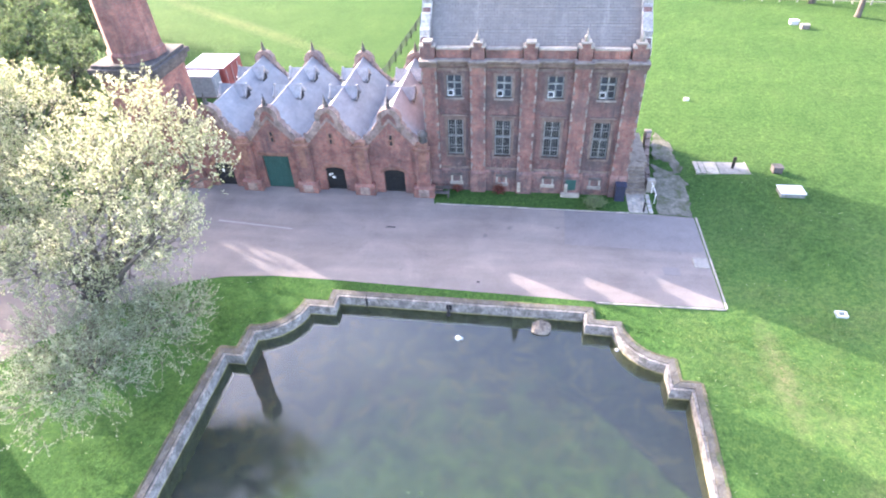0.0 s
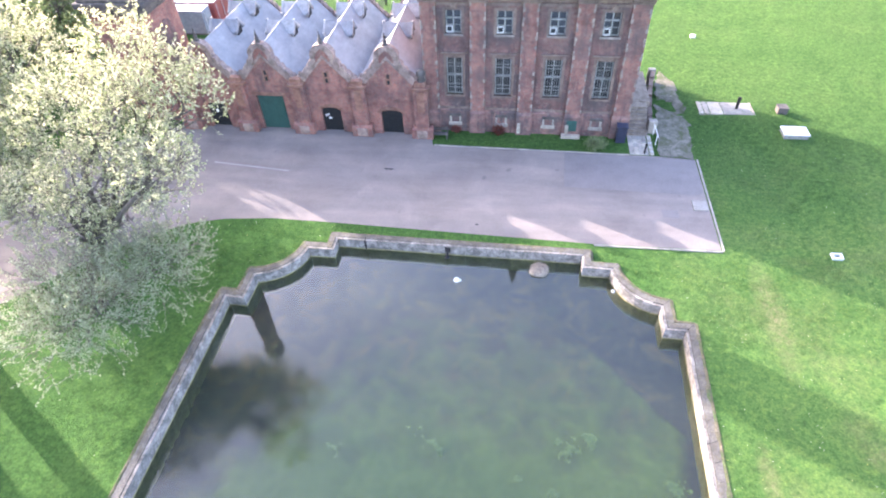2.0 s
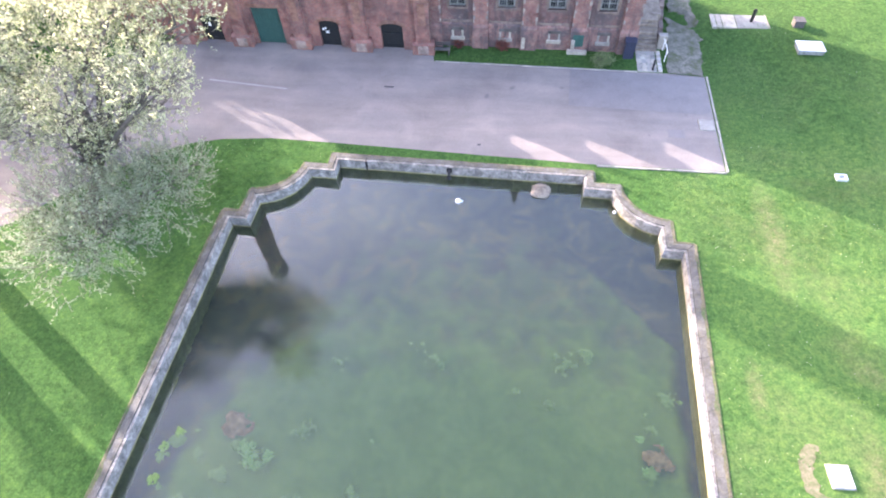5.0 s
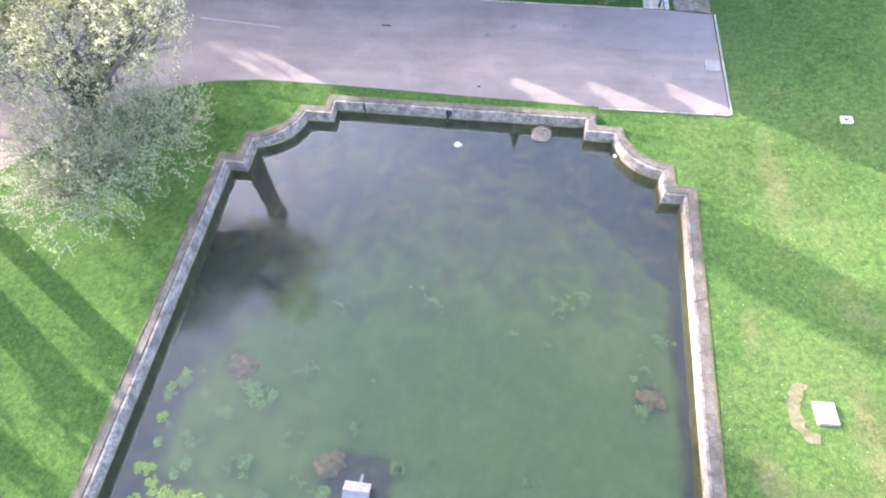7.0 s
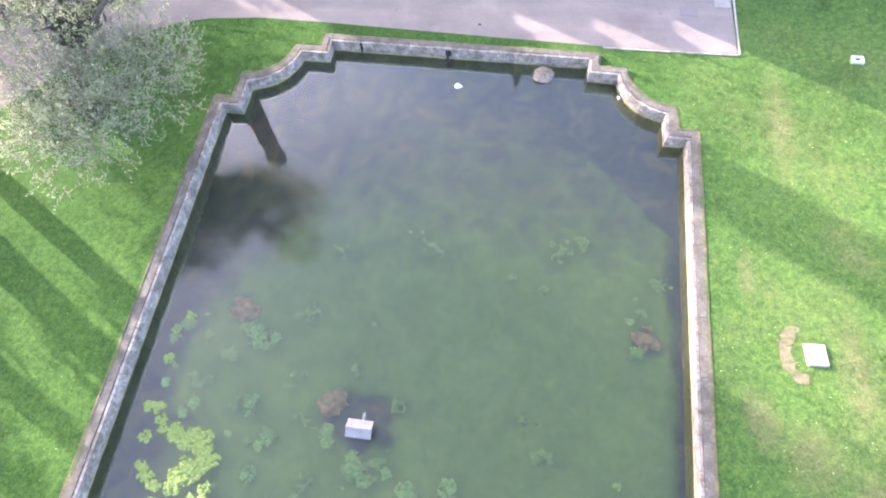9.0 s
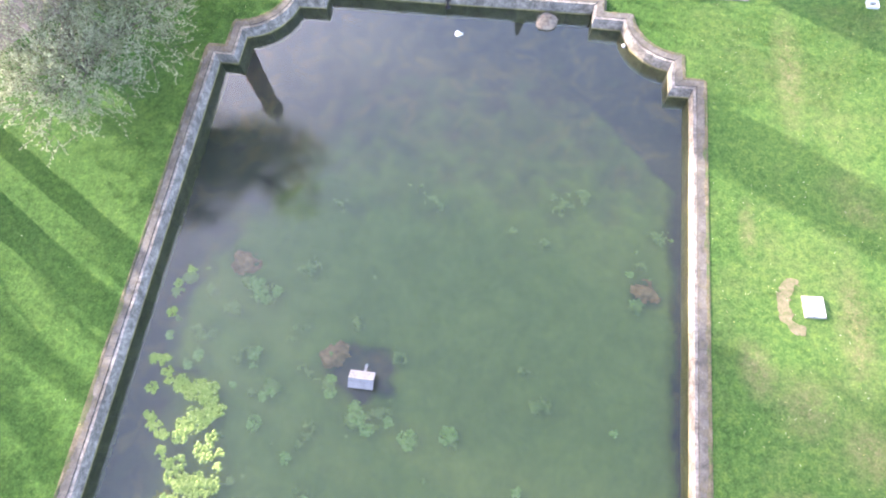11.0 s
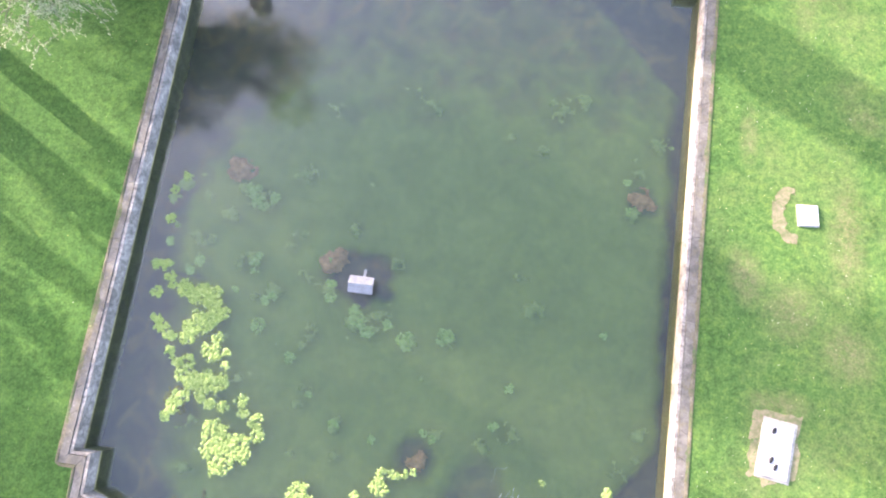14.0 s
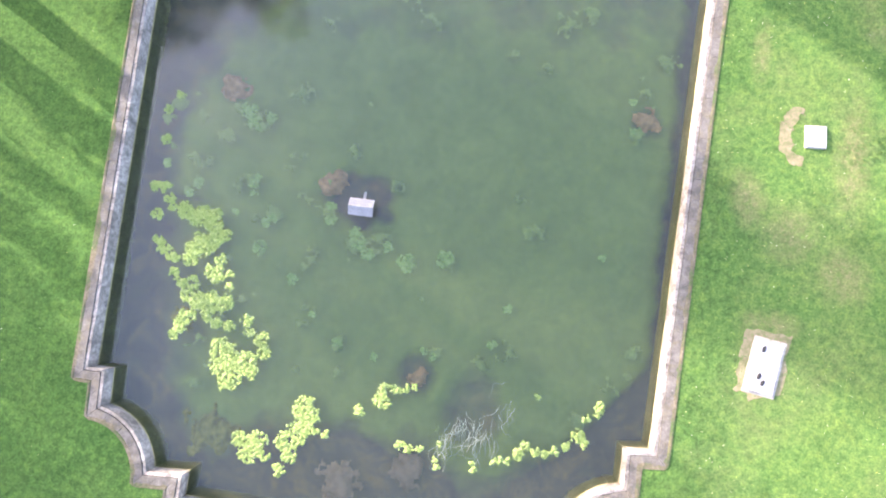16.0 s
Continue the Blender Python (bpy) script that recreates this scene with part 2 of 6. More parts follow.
GRASS, ASPHALT = make_grass(), make_asphalt()
BRICK, BRICK_SHED = make_brick("red_brick", (0.52, 0.66, 0.74), 1.0), make_brick("orange_brick", (0.84, 0.92, 0.92), 0.6)
BRICK_BASE = make_brick("stained_brick", (0.72, 0.95, 1.05), 1.15)
BRICK_PILASTER = make_brick("pilaster_brick", (0.7, 0.8, 0.82), 0.75)
STONE = make_stone("dressed_stone", (0.17, 0.15, 0.14), (0.33, 0.29, 0.26))
STONE_PALE = make_stone("pale_stone", (0.28, 0.255, 0.225), (0.45, 0.41, 0.36))
STONE_DARK = make_stone("sooty_stone", (0.06, 0.055, 0.055), (0.13, 0.12, 0.115))
GABLE_STONE = make_stone("gable_stone", (0.19, 0.14, 0.125), (0.4, 0.31, 0.28), (0.1, 0.09, 0.085), amount=0.75, spots=0.5)
WHITE_STONE = make_stone("white_stone", (0.36, 0.35, 0.34), (0.62, 0.61, 0.6), (0.1, 0.1, 0.1), amount=0.7)
STEP_STONE = make_stone("step_stone", (0.17, 0.14, 0.115), (0.3, 0.255, 0.215))
# lead made paler so the vent roofs look lit against the main slopes
LEAD_LIT_PALE = make_stone("lit_pale_lead", (0.24, 0.25, 0.27), (0.36, 0.375, 0.4), rough=0.55)
TERRACOTTA = make_stone("terracotta", (0.2, 0.1, 0.075), (0.36, 0.2, 0.15), (0.12, 0.1, 0.09))
COPING = make_stone("coping_stone", (0.07, 0.066, 0.06), (0.16, 0.152, 0.138), (0.13, 0.115, 0.06), amount=0.6, spots=0.6, even=0.9, lichen=0.6)
WALL_STONE = make_stone("pond_wall_stone", (0.12, 0.113, 0.105), (0.36, 0.34, 0.315), (0.1, 0.1, 0.085), amount=0.7, spots=0.9, even=0.5, lichen=0.6)
WET_STONE = make_stone("wet_stone", (0.17, 0.155, 0.085), (0.29, 0.27, 0.135), (0.2, 0.2, 0.06), 0.45)
SLATE, LEAD = make_slate(), make_lead()
SURROUND = make_stone("brown_stone", (0.13, 0.095, 0.085), (0.25, 0.19, 0.165))
GLASS, WATER = make_glass(), make_water()
WHITE = plain("white_paint", (0.72, 0.72, 0.7), 0.55)
GREEN_DOOR = plain("dark_green_paint", (0.03, 0.085, 0.075), 0.5)
BLACK_DOOR = plain("black_paint", (0.018, 0.02, 0.022), 0.5)
IRON = plain("black_iron", (0.025, 0.025, 0.028), 0.55, 0.4)
BARS = plain("grey_bars", (0.23, 0.235, 0.225), 0.7, 0, 0.4, 6)
CONCRETE = make_stone("concrete", (0.25, 0.235, 0.215), (0.38, 0.365, 0.335))
METAL_WHITE = plain("white_metal", (0.56, 0.57, 0.6), 0.5, 0.0, 0.1)
BARK = make_bark("bark", (0.07, 0.06, 0.055), (0.15, 0.13, 0.115))
BLOSSOM = make_leaf("blossom", (0.25, 0.32, 0.12), (0.7, 0.67, 0.5), 0.5)
BLOSSOM_GREEN = make_leaf("green_blossom", (0.2, 0.26, 0.13), (0.5, 0.53, 0.4), 0.5)
TWIG = make_bark("twig", (0.13, 0.115, 0.09), (0.24, 0.22, 0.16))
LEAF_DARK = make_leaf("wood_leaf", (0.1, 0.15, 0.06), (0.2, 0.26, 0.12), 0.4)
SHRUB = make_leaf("shrub_leaf", (0.1, 0.16, 0.06), (0.24, 0.3, 0.15), 0.3)


# ---- mesh building ----
class Mesh:
    def __init__(self):
        self.v, self.f = [], []

    def poly(self, pts, faces):
        o = len(self.v)
        self.v += [tuple(p) for p in pts]
        self.f += [tuple(i + o for i in f) for f in faces]
        return self

    def box(self, x0, x1, y0, y1, z0, z1, c=0.0):
        """A block; c chamfers its upper and upright edges."""
        if c <= 0:
            return self.poly([(x0, y0, z0), (x1, y0, z0), (x1, y1, z0), (x0, y1, z0), (x0, y0, z1), (x1, y0, z1), (x1, y1, z1), (x0, y1, z1)],
                             [(3, 2, 1, 0), (4, 5, 6, 7), (0, 1, 5, 4), (1, 2, 6, 5), (2, 3, 7, 6), (3, 0, 4, 7)])
        ring = lambda d, q: [(x0 + d + q, y0 + d), (x1 - d - q, y0 + d), (x1 - d, y0 + d + q), (x1 - d, y1 - d - q), (x1 - d - q, y1 - d), (x0 + d + q, y1 - d), (x0 + d, y1 - d - q), (x0 + d, y0 + d + q)]
        return self.stack([(ring(0, c), z0), (ring(0, c), z1 - c), (ring(c, c * 0.4), z1)])

    def stack(self, rings):
        """Closed rings of equal count, from below upwards, capped."""
        pts, n = [(x, y, z) for ring, z in rings for x, y in ring], len(rings[0][0])
        faces = [tuple(reversed(range(n))), tuple(range(len(pts) - n, len(pts)))]
        for k in range(len(rings) - 1):
            for i in range(n):
                j = (i + 1) % n
                faces.append((k * n + i, k * n + j, k * n + n + j, k * n + n + i))
        return self.poly(pts, faces)

    def prism_y(self, xz, y0, y1):
        """An outline in x and z, drawn out along y."""
        n = len(xz)
        pts = [(x, y0, z) for x, z in xz] + [(x, y1, z) for x, z in xz]
        return self.poly(pts, [tuple(range(n)), tuple(reversed(range(n, 2 * n)))] + [(i, i + n, (i + 1) % n + n, (i + 1) % n) for i in range(n)])

    def prism_x(self, yz, x0, x1):
        n = len(yz)
        pts = [(x0, y, z) for y, z in yz] + [(x1, y, z) for y, z in yz]
        return self.poly(pts, [tuple(reversed(range(n))), tuple(range(n, 2 * n))] + [(i, (i + 1) % n, (i + 1) % n + n, i + n) for i in range(n)])

    def lathe(self, x, y, profile, n=10, turn=0.0):
        return self.stack([([(x + r * math.cos(turn + i * 2 * math.pi / n), y + r * math.sin(turn + i * 2 * math.pi / n)) for i in range(n)], z) for r, z in profile])

    def tube(self, pts, radii, n=6):
        pts = [Vector(p) for p in pts]
        o = len(self.v)
        for i, p in enumerate(pts):
            d = (pts[min(i + 1, len(pts) - 1)] - pts[max(i - 1, 0)])
            d = d.normalized() if d.length > 1e-6 else Vector((0, 0, 1))
            side = d.orthogonal().normalized()
            up = d.cross(side)
            for k in range(n):
                q = k * 2 * math.pi / n
                self.v.append(tuple(p + (side * math.cos(q) + up * math.sin(q)) * radii[i]))
        for i in range(len(pts) - 1):
            for k in range(n):
                j = (k + 1) % n
                self.f.append((o + i * n + k, o + i * n + j, o + i * n + n + j, o + i * n + n + k))
        self.f.append(tuple(o + k for k in reversed(range(n))))
        self.f.append(tuple(o + (len(pts) - 1) * n + k for k in range(n)))
        return self

    def data(self, name, mat, smooth=False):
        me = bpy.data.meshes.new(name)
        me.from_pydata(self.v, [], self.f)
        me.materials.append(mat)
        if smooth:
            me.polygons.foreach_set("use_smooth", [True] * len(me.polygons))
        me.update()
        return me


def grid_wall(xs, zs, y0, y1, open_):
    """A wall of grid cells with shared corners; open_(x, z) tells which cells are openings."""
    m, index = Mesh(), {}

    def at(i, k, y):
        if (i, k, y) not in index:
            index[i, k, y] = len(m.v)
            m.v.append((xs[i], y, zs[k]))
        return index[i, k, y]

    full = {(i, k) for i in range(len(xs) - 1) for k in range(len(zs) - 1) if not open_((xs[i] + xs[i + 1]) / 2, (zs[k] + zs[k + 1]) / 2)}
    for i, k in full:
        a_, b_, c_, d_ = (i, k), (i + 1, k), (i + 1, k + 1), (i, k + 1)
        m.f.append(tuple(at(*q, y0) for q in (a_, b_, c_, d_)))
        m.f.append(tuple(at(*q, y1) for q in (d_, c_, b_, a_)))
        for (p, q), near_ in (((a_, b_), (i, k - 1)), ((b_, c_), (i + 1, k)), ((c_, d_), (i, k + 1)), ((d_, a_), (i - 1, k))):
            if near_ not in full:
                m.f.append((at(*q, y0), at(*p, y0), at(*p, y1), at(*q, y1)))
    return m


def thing(name, label, category, at=(0, 0, 0), group="", kind=""):
    ob = tagged(new(name), label, category, group, kind)
    ob.location = at
    return ob


def part(name, m, mat, parent, label="", smooth=False):
    """One mesh under a thing. Its points are given in the world; the parent's place is taken off."""
    base = parent.location.copy()
    if parent.parent:
        base += parent.parent.location
    if base.length:
        m.v = [(x - base.x, y - base.y, z - base.z) for x, y, z in m.v]
    ob = new(name, m.data(name, mat, smooth))
    ob.parent = parent
    return tagged(ob, label)


def solid(name, m, mat, label, category, group="", kind="", smooth=False):
    """A thing that is one mesh."""
    return tagged(new(name, m.data(name, mat, smooth)), label, category, group, kind)


def smoothstep(lo, hi, v):
    q = max(0.0, min(1.0, (v - lo) / (hi - lo)))
    return q * q * (3 - 2 * q)


def inside(poly, x, y):
    hit, j = False, len(poly) - 1
    for i in range(len(poly)):
        (xi, yi), (xj, yj) = poly[i], poly[j]
        if (yi > y) != (yj > y) and x < (xj - xi) * (y - yi) / (yj - yi) + xi:
            hit = not hit
        j = i
    return hit


# ---- the pond's plan: straight sides, stepped corners with a quarter round ----
def arc(cx, cy, r, a0, a1, n=10):
    return [(cx + r * math.cos(radians(a0 + (a1 - a0) * i / n)), cy + r * math.sin(radians(a0 + (a1 - a0) * i / n))) for i in range(n + 1)]


POND = ([(-12.25, 26.72), (4.86, 26.66), (4.86, 25.62)] + arc(9.2, 25.58, 2.7, 180, 270) + [(9.2, 21.25), (10.32, 21.25),
        (9.75, -6.35), (8.62, -6.45)] + arc(8.62, -10.75, 2.7, 90, 180) + [(4.4, -10.75), (4.4, -11.75), (-12.1, -11.6), (-12.1, -10.5)]
        + arc(-16.35, -10.6, 2.65, 0, 90) + [(-16.45, -6.32), (-17.3, -6.32), (-17.72, 21.05), (-16.6, 21.05)]
        + arc(-16.6, 25.65, 2.7, 270, 360) + [(-12.25, 25.65)])
WATER_Z = -0.62


def inset(poly, d):
    """The outline moved inwards by d (the outline runs clockwise)."""
    out, n = [], len(poly)
    for i in range(n):
        p, q, r = Vector(poly[i - 1]), Vector(poly[i]), Vector(poly[(i + 1) % n])
        a_, b_ = (q - p).normalized(), (r - q).normalized()
        na, nb = Vector((a_.y, -a_.x)), Vector((b_.y, -b_.x))
        m = (na + nb)
        m = m / max(0.3, m.length_squared) * 2
        out.append(tuple(q + m * d))
    return out


BANK = [(27.0, 20.8), (28.7, 20.5), (34.0, 19.5), (40.0, 18.4), (42.0, 16.6), (42.9, 13.6), (45.5, 11.8), (46.5, 9.0)]


def ground_z(x, y):
    """Level by the pond and yard; a low bank up to the higher lawn beside and behind the engine house."""
    f = float(np.interp(y, [q[0] for q in BANK], [q[1] for q in BANK]))
    up = 0.45 * smoothstep(-0.4, 0.9, x - f) * smoothstep(25, 31, y) * smoothstep(7.5, 9, x)
    roll_ = 0.16 * noise.noise(Vector((x * 0.05, y * 0.05, 3.0))) + 0.07 * noise.noise(Vector((x * 0.3, y * 0.3, 1.0)))
    calm = smoothstep(0.8, 5, max(abs(x + 3.7) - 16.8, -13 - y, y - 52))
    calm *= 1 - smoothstep(7, 11, y) * smoothstep(46, 42, y) * smoothstep(-14, -16, x)  # level along the road
    far = 1.5 * smoothstep(110, 300, math.hypot(x, y))
    lip = 0.2 * smoothstep(2.3, 0.3, max(-17.7 - x, x - 10.2, -11.7 - y)) * smoothstep(26.0, 24.0, y)  # turf drawn up to the coping
    return up + roll_ * calm + far + lip


def sheet(outline, holes, step, height, margin=0.4):
    """A triangulated sheet inside an outline, with holes, that follows the height given."""
    pts, edges = [], []
    for ring in [outline] + holes:
        o = len(pts)
        dense = []
        for i in range(len(ring)):
            p, q = Vector(ring[i]), Vector(ring[(i + 1) % len(ring)])
            n = max(1, int((q - p).length / (step * 1.2)))
            dense += [p.lerp(q, k / n) for k in range(n)]
        pts += dense
        edges += [(o + i, o + (i + 1) % len(dense)) for i in range(len(dense))]
    xs, ys = [p[0] for p in outline], [p[1] for p in outline]
    y = min(ys) + step * 0.5
    while y < max(ys):
        x = min(xs) + step * 0.5
        while x < max(xs):
            jx, jy = x + random.uniform(-0.2, 0.2) * step, y + random.uniform(-0.2, 0.2) * step
            if inside(outline, jx, jy) and not any(inside(h, jx, jy) for h in holes):
                pts.append(Vector((jx, jy)))
            x += step
        y += step
    v, _, f, *_ = geometry.delaunay_2d_cdt(pts, edges, [], 0, 1e-5)
    m = Mesh()
    faces = []
    for t in f:
        c = sum((v[i] for i in t), Vector((0, 0))) / len(t)
        if inside(outline, *c) and not any(inside(h, *c) for h in holes):
            a_, b_, c_ = (v[i] for i in t[:3])
            faces.append(tuple(t) if (b_ - a_).cross(c_ - a_) > 0 else tuple(reversed(t)))
    return m.poly([(p.x, p.y, height(p.x, p.y)) for p in v], faces)


# ---- ground ----
NEAR = [(-70, -50), (70, -50), (70, 110), (-70, 110)]
near = sheet(NEAR, [POND], 1.6, ground_z)
# the outer rings of the same sheet, out to the horizon
ring_in = []
for (x0, y0), (x1, y1) in zip(NEAR, NEAR[1:] + NEAR[:1]):
    n = max(1, int(math.hypot(x1 - x0, y1 - y0) / (1.6 * 1.2)))
    ring_in += [(x0 + (x1 - x0) * k / n, y0 + (y1 - y0) * k / n) for k in range(n)]
prev = [(x, y, ground_z(x, y)) for x, y in ring_in]
for s in (1.6, 2.8, 6, 16, 30):
    nxt = [(x * s, 30 + (y - 30) * s, ground_z(x * s, 30 + (y - 30) * s)) for x, y in ring_in]
    k = len(prev)
    near.poly(prev + nxt, [(i, i + k, (i + 1) % k + k, (i + 1) % k) for i in range(k)])
    prev = nxt
solid("ground", near, GRASS, "mown green lawn with dry patches round the pond", "lawn", kind="structure", smooth=True)

# ---- yard and road ----
YARD = [(13.05, 27.6), (13.1, 37.4), (10.45, 37.62), (-7.0, 37.75), (-7.4, 39.4), (-28.5, 39.5), (-34, 36), (-50, 30), (-62, 20), (-60, 10), (-38, 15.0), (-31.0, 18.7),
        (-29.3, 21.0), (-26.5, 24.0), (-24.2, 25.9), (-22.6, 26.9), (-20.4, 27.55), (-17, 27.95), (-12.2, 27.9), (-3, 27.65), (5.1, 27.45)]
yard = sheet(YARD, [], 2.5, lambda x, y: 0.02)
solid("yard", yard, ASPHALT, "worn grey asphalt yard with stains and patches", "yard", kind="structure")

# ---- pond walls: coping, face course and wet foot, stone by stone ----
pond_wall = thing("pond_wall", "weathered stone retaining wall with stepped and rounded corners", "wall", kind="structure")
LINES = {d: inset(POND, d) for d in (0.0, 0.4, 0.42, 0.55, 0.57)}


def along(line, i, q):
    p, r = Vector(line[i]), Vector(line[(i + 1) % len(line)])
    return p.lerp(r, q)


def stones(name, d0, d1, z0, z1, length, mat, joint=0.012, c=0.03, jitter=0.012):
    outer, inner, n = LINES[d0], LINES[d1], len(POND)
    runs, i = [], 0
    while i < n:
        p, q = Vector(POND[i]), Vector(POND[(i + 1) % n])
        if (q - p).length < 0.6:  # a quarter round: two steps of it make a stone
            runs.append([(i, 0.0), (i, 1.0), (i + 1, 1.0)])
            i += 2
            continue
        k = max(1, round((q - p).length / length))
        cuts = [0.0] + [(j + random.uniform(-0.12, 0.12)) / k for j in range(1, k)] + [1.0]
        runs += [[(i, a_), (i, b_)] for a_, b_ in zip(cuts, cuts[1:])]
        i += 1
    for run in runs:
        o = [along(outer, i % n, q) for i, q in run]
        s = [along(inner, i % n, q) for i, q in run]
        for row in (o, s):
            d = (row[1] - row[0]).normalized() * joint * 0.5
            row[0] = row[0] + d
            d = (row[-1] - row[-2]).normalized() * joint * 0.5
            row[-1] = row[-1] - d
        ring = list(reversed(o + s[::-1]))
        mid = sum(ring, Vector((0, 0))) / len(ring)
        dz = random.uniform(-jitter, jitter)
        top = [p + (mid - p).normalized() * c for p in ring]
        m = Mesh().stack([([tuple(p) for p in ring], z0), ([tuple(p) for p in ring], z1 - c + dz), ([tuple(p) for p in top], z1 + dz)])
        part(name, m, mat, pond_wall)


stones("coping_stone", 0.0, 0.4, -0.3, 0.25, 1.0, COPING, 0.004, 0.02, 0.005)
stones("face_stone", 0.42, 0.57, -0.48, 0.225, 1.35, WALL_STONE, 0.01, 0.035)
stones("foot_stone", 0.4, 0.55, -1.9, -0.48, 1.5, WET_STONE, 0.01, 0.01)

def make_moss():
    k = Nodes("moss_and_soil", 0.95)
    c = k.ramp(k.noise(1.2, 7, 0.75), (0.36, (0.055, 0.095, 0.03)), (0.52, (0.105, 0.095, 0.058)), (0.68, (0.18, 0.155, 0.115)))
    k.color(k.mix(1.0, c, k.ramp(k.noise(9, 5, 0.8), (0.3, (0.6, 0.6, 0.6)), (0.7, (1.3, 1.3, 1.3))), "MULTIPLY"))
    k.bump(k.noise(14, 5, 0.8), 0.9, 0.04)
    return k.m


def moss_fringe():
    """Moss and soil creeping from the turf over the outer edge of the coping, with a torn edge."""
    m, row = Mesh(), []
    for i in range(len(POND)):
        p, q, r = Vector(POND[i - 1]), Vector(POND[i]), Vector(POND[(i + 1) % len(POND)])
        n = max(1, int((r - q).length / 0.1))
        side = Vector(((r - q).y, -(r - q).x)).normalized()
        for k in range(n):
            row.append((q.lerp(r, k / n), side, 0.262 + 0.005 * (i % 2)))
    for i, (p, side, zt) in enumerate(row):
        f = 0.5 + 0.5 * noise.fractal(Vector((p.x * 0.5, p.y * 0.5, 6)), 0.6, 2.0, 4) + 0.3 * noise.noise(Vector((p.x * 4.5, p.y * 4.5, 2)))
        creep = 0.24 * smoothstep(0.35, 0.95, f)
        zg = ground_z(p.x, p.y) + 0.03
        a_, b_, c_ = p - side * 0.16, p - side * 0.01, p + side * creep
        m.v += [(a_.x, a_.y, zg), (b_.x, b_.y, zt), (c_.x, c_.y, 0.235)]
    n = len(row)
    for i in range(n):
        j = (i + 1) % n
        m.f += [(3 * i, 3 * i + 1, 3 * j + 1, 3 * j), (3 * i + 1, 3 * i + 2, 3 * j + 2, 3 * j + 1)]
    return m


solid("moss_fringe", moss_fringe(), make_moss(), "brown moss and soil creeping over the coping edge", "moss", kind="stuff", smooth=True)

# ---- water, bed and weed ----
WET = [tuple(p) for p in inset(POND, 0.48)]
solid("pond_water", Mesh().poly([(x, y, WATER_Z) for x, y in WET], [tuple(reversed(range(len(WET))))]), WATER, "still greenish pond water reflecting sky and trees", "water", kind="structure")


def make_bed():
    k = Nodes("pond_bed", 0.95)
    c = k.ramp(k.noise(0.35, 6, 0.7, distort=0.5), (0.3, (0.045, 0.036, 0.052)), (0.55, (0.065, 0.052, 0.062)), (0.75, (0.11, 0.068, 0.05)))
    k.color(c)
    return k.m


def make_weed():
    """Weed where the bank stands high, thinning to silt where it lies deep."""
    k = Nodes("pond_weed", 0.9)
    c = k.ramp(k.noise(0.3, 7, 0.72, distort=0.7), (0.25, (0.118, 0.148, 0.043)), (0.5, (0.142, 0.177, 0.049)), (0.75, (0.172, 0.205, 0.057)))
    c = k.mix(1.0, c, k.ramp(k.noise(1.5, 7, 0.8, distort=0.6), (0.34, (0.88, 0.9, 0.9)), (0.5, (0.98, 0.99, 0.99)), (0.66, (1.09, 1.08, 1.06))), "MULTIPLY")
    c = k.mix(1.0, c, k.ramp(k.noise(8, 5, 0.8), (0.3, (0.9, 0.91, 0.91)), (0.7, (1.1, 1.1, 1.08))), "MULTIPLY")
    # silt colour, kept dark also for the light that deep water swallows
    silt = k.ramp(k.noise(0.6, 7, 0.75, distort=0.6), (0.32, (0.042, 0.036, 0.05)), (0.5, (0.07, 0.055, 0.058)), (0.66, (0.135, 0.085, 0.055)))
    pos = k.n("SeparateXYZ")
    k.link(k.place(), pos.inputs[0])
    high = k.n("MapRange")
    for key, v in (("From Min", -1.64), ("From Max", -1.2), ("To Min", 0.0), ("To Max", 1.0)):
        high.inputs[key].default_value = v
    k.link(pos.outputs[2], high.inputs["Value"])
    k.color(k.mix(high.outputs[0], silt, c))
    k.bump(k.noise(3, 6, 0.7), 0.5, 0.12)
    return k.m


def make_algae(name, gain):
    k = Nodes(name, 0.85)
    c = k.ramp(k.noise(5, 6, 0.75), (0.3, (0.12, 0.19, 0.055)), (0.5, (0.21, 0.3, 0.1)), (0.7, (0.32, 0.4, 0.19)))
    c = k.mix(1.0, c, k.ramp(k.noise(18, 4, 0.8), (0.3, (0.6, 0.65, 0.6)), (0.7, (1.3, 1.25, 1.2))), "MULTIPLY")
    k.color(k.mix(1.0, c, (gain * 0.92, gain * 0.92, gain * 0.8), "MULTIPLY"))
    k.bump(k.noise(16, 5, 0.8), 0.8, 0.04)
    return k.m


BED, WEED, ALGAE, ALGAE_LOW = make_bed(), make_weed(), make_algae("algae", 0.86), make_algae("sunken_algae", 1.2)
solid("pond_bed", Mesh().poly([(x, y, -1.8) for x, y in WET], [tuple(reversed(range(len(WET))))]), BED, "dark silted bed of the pond", "pond bed", kind="structure")


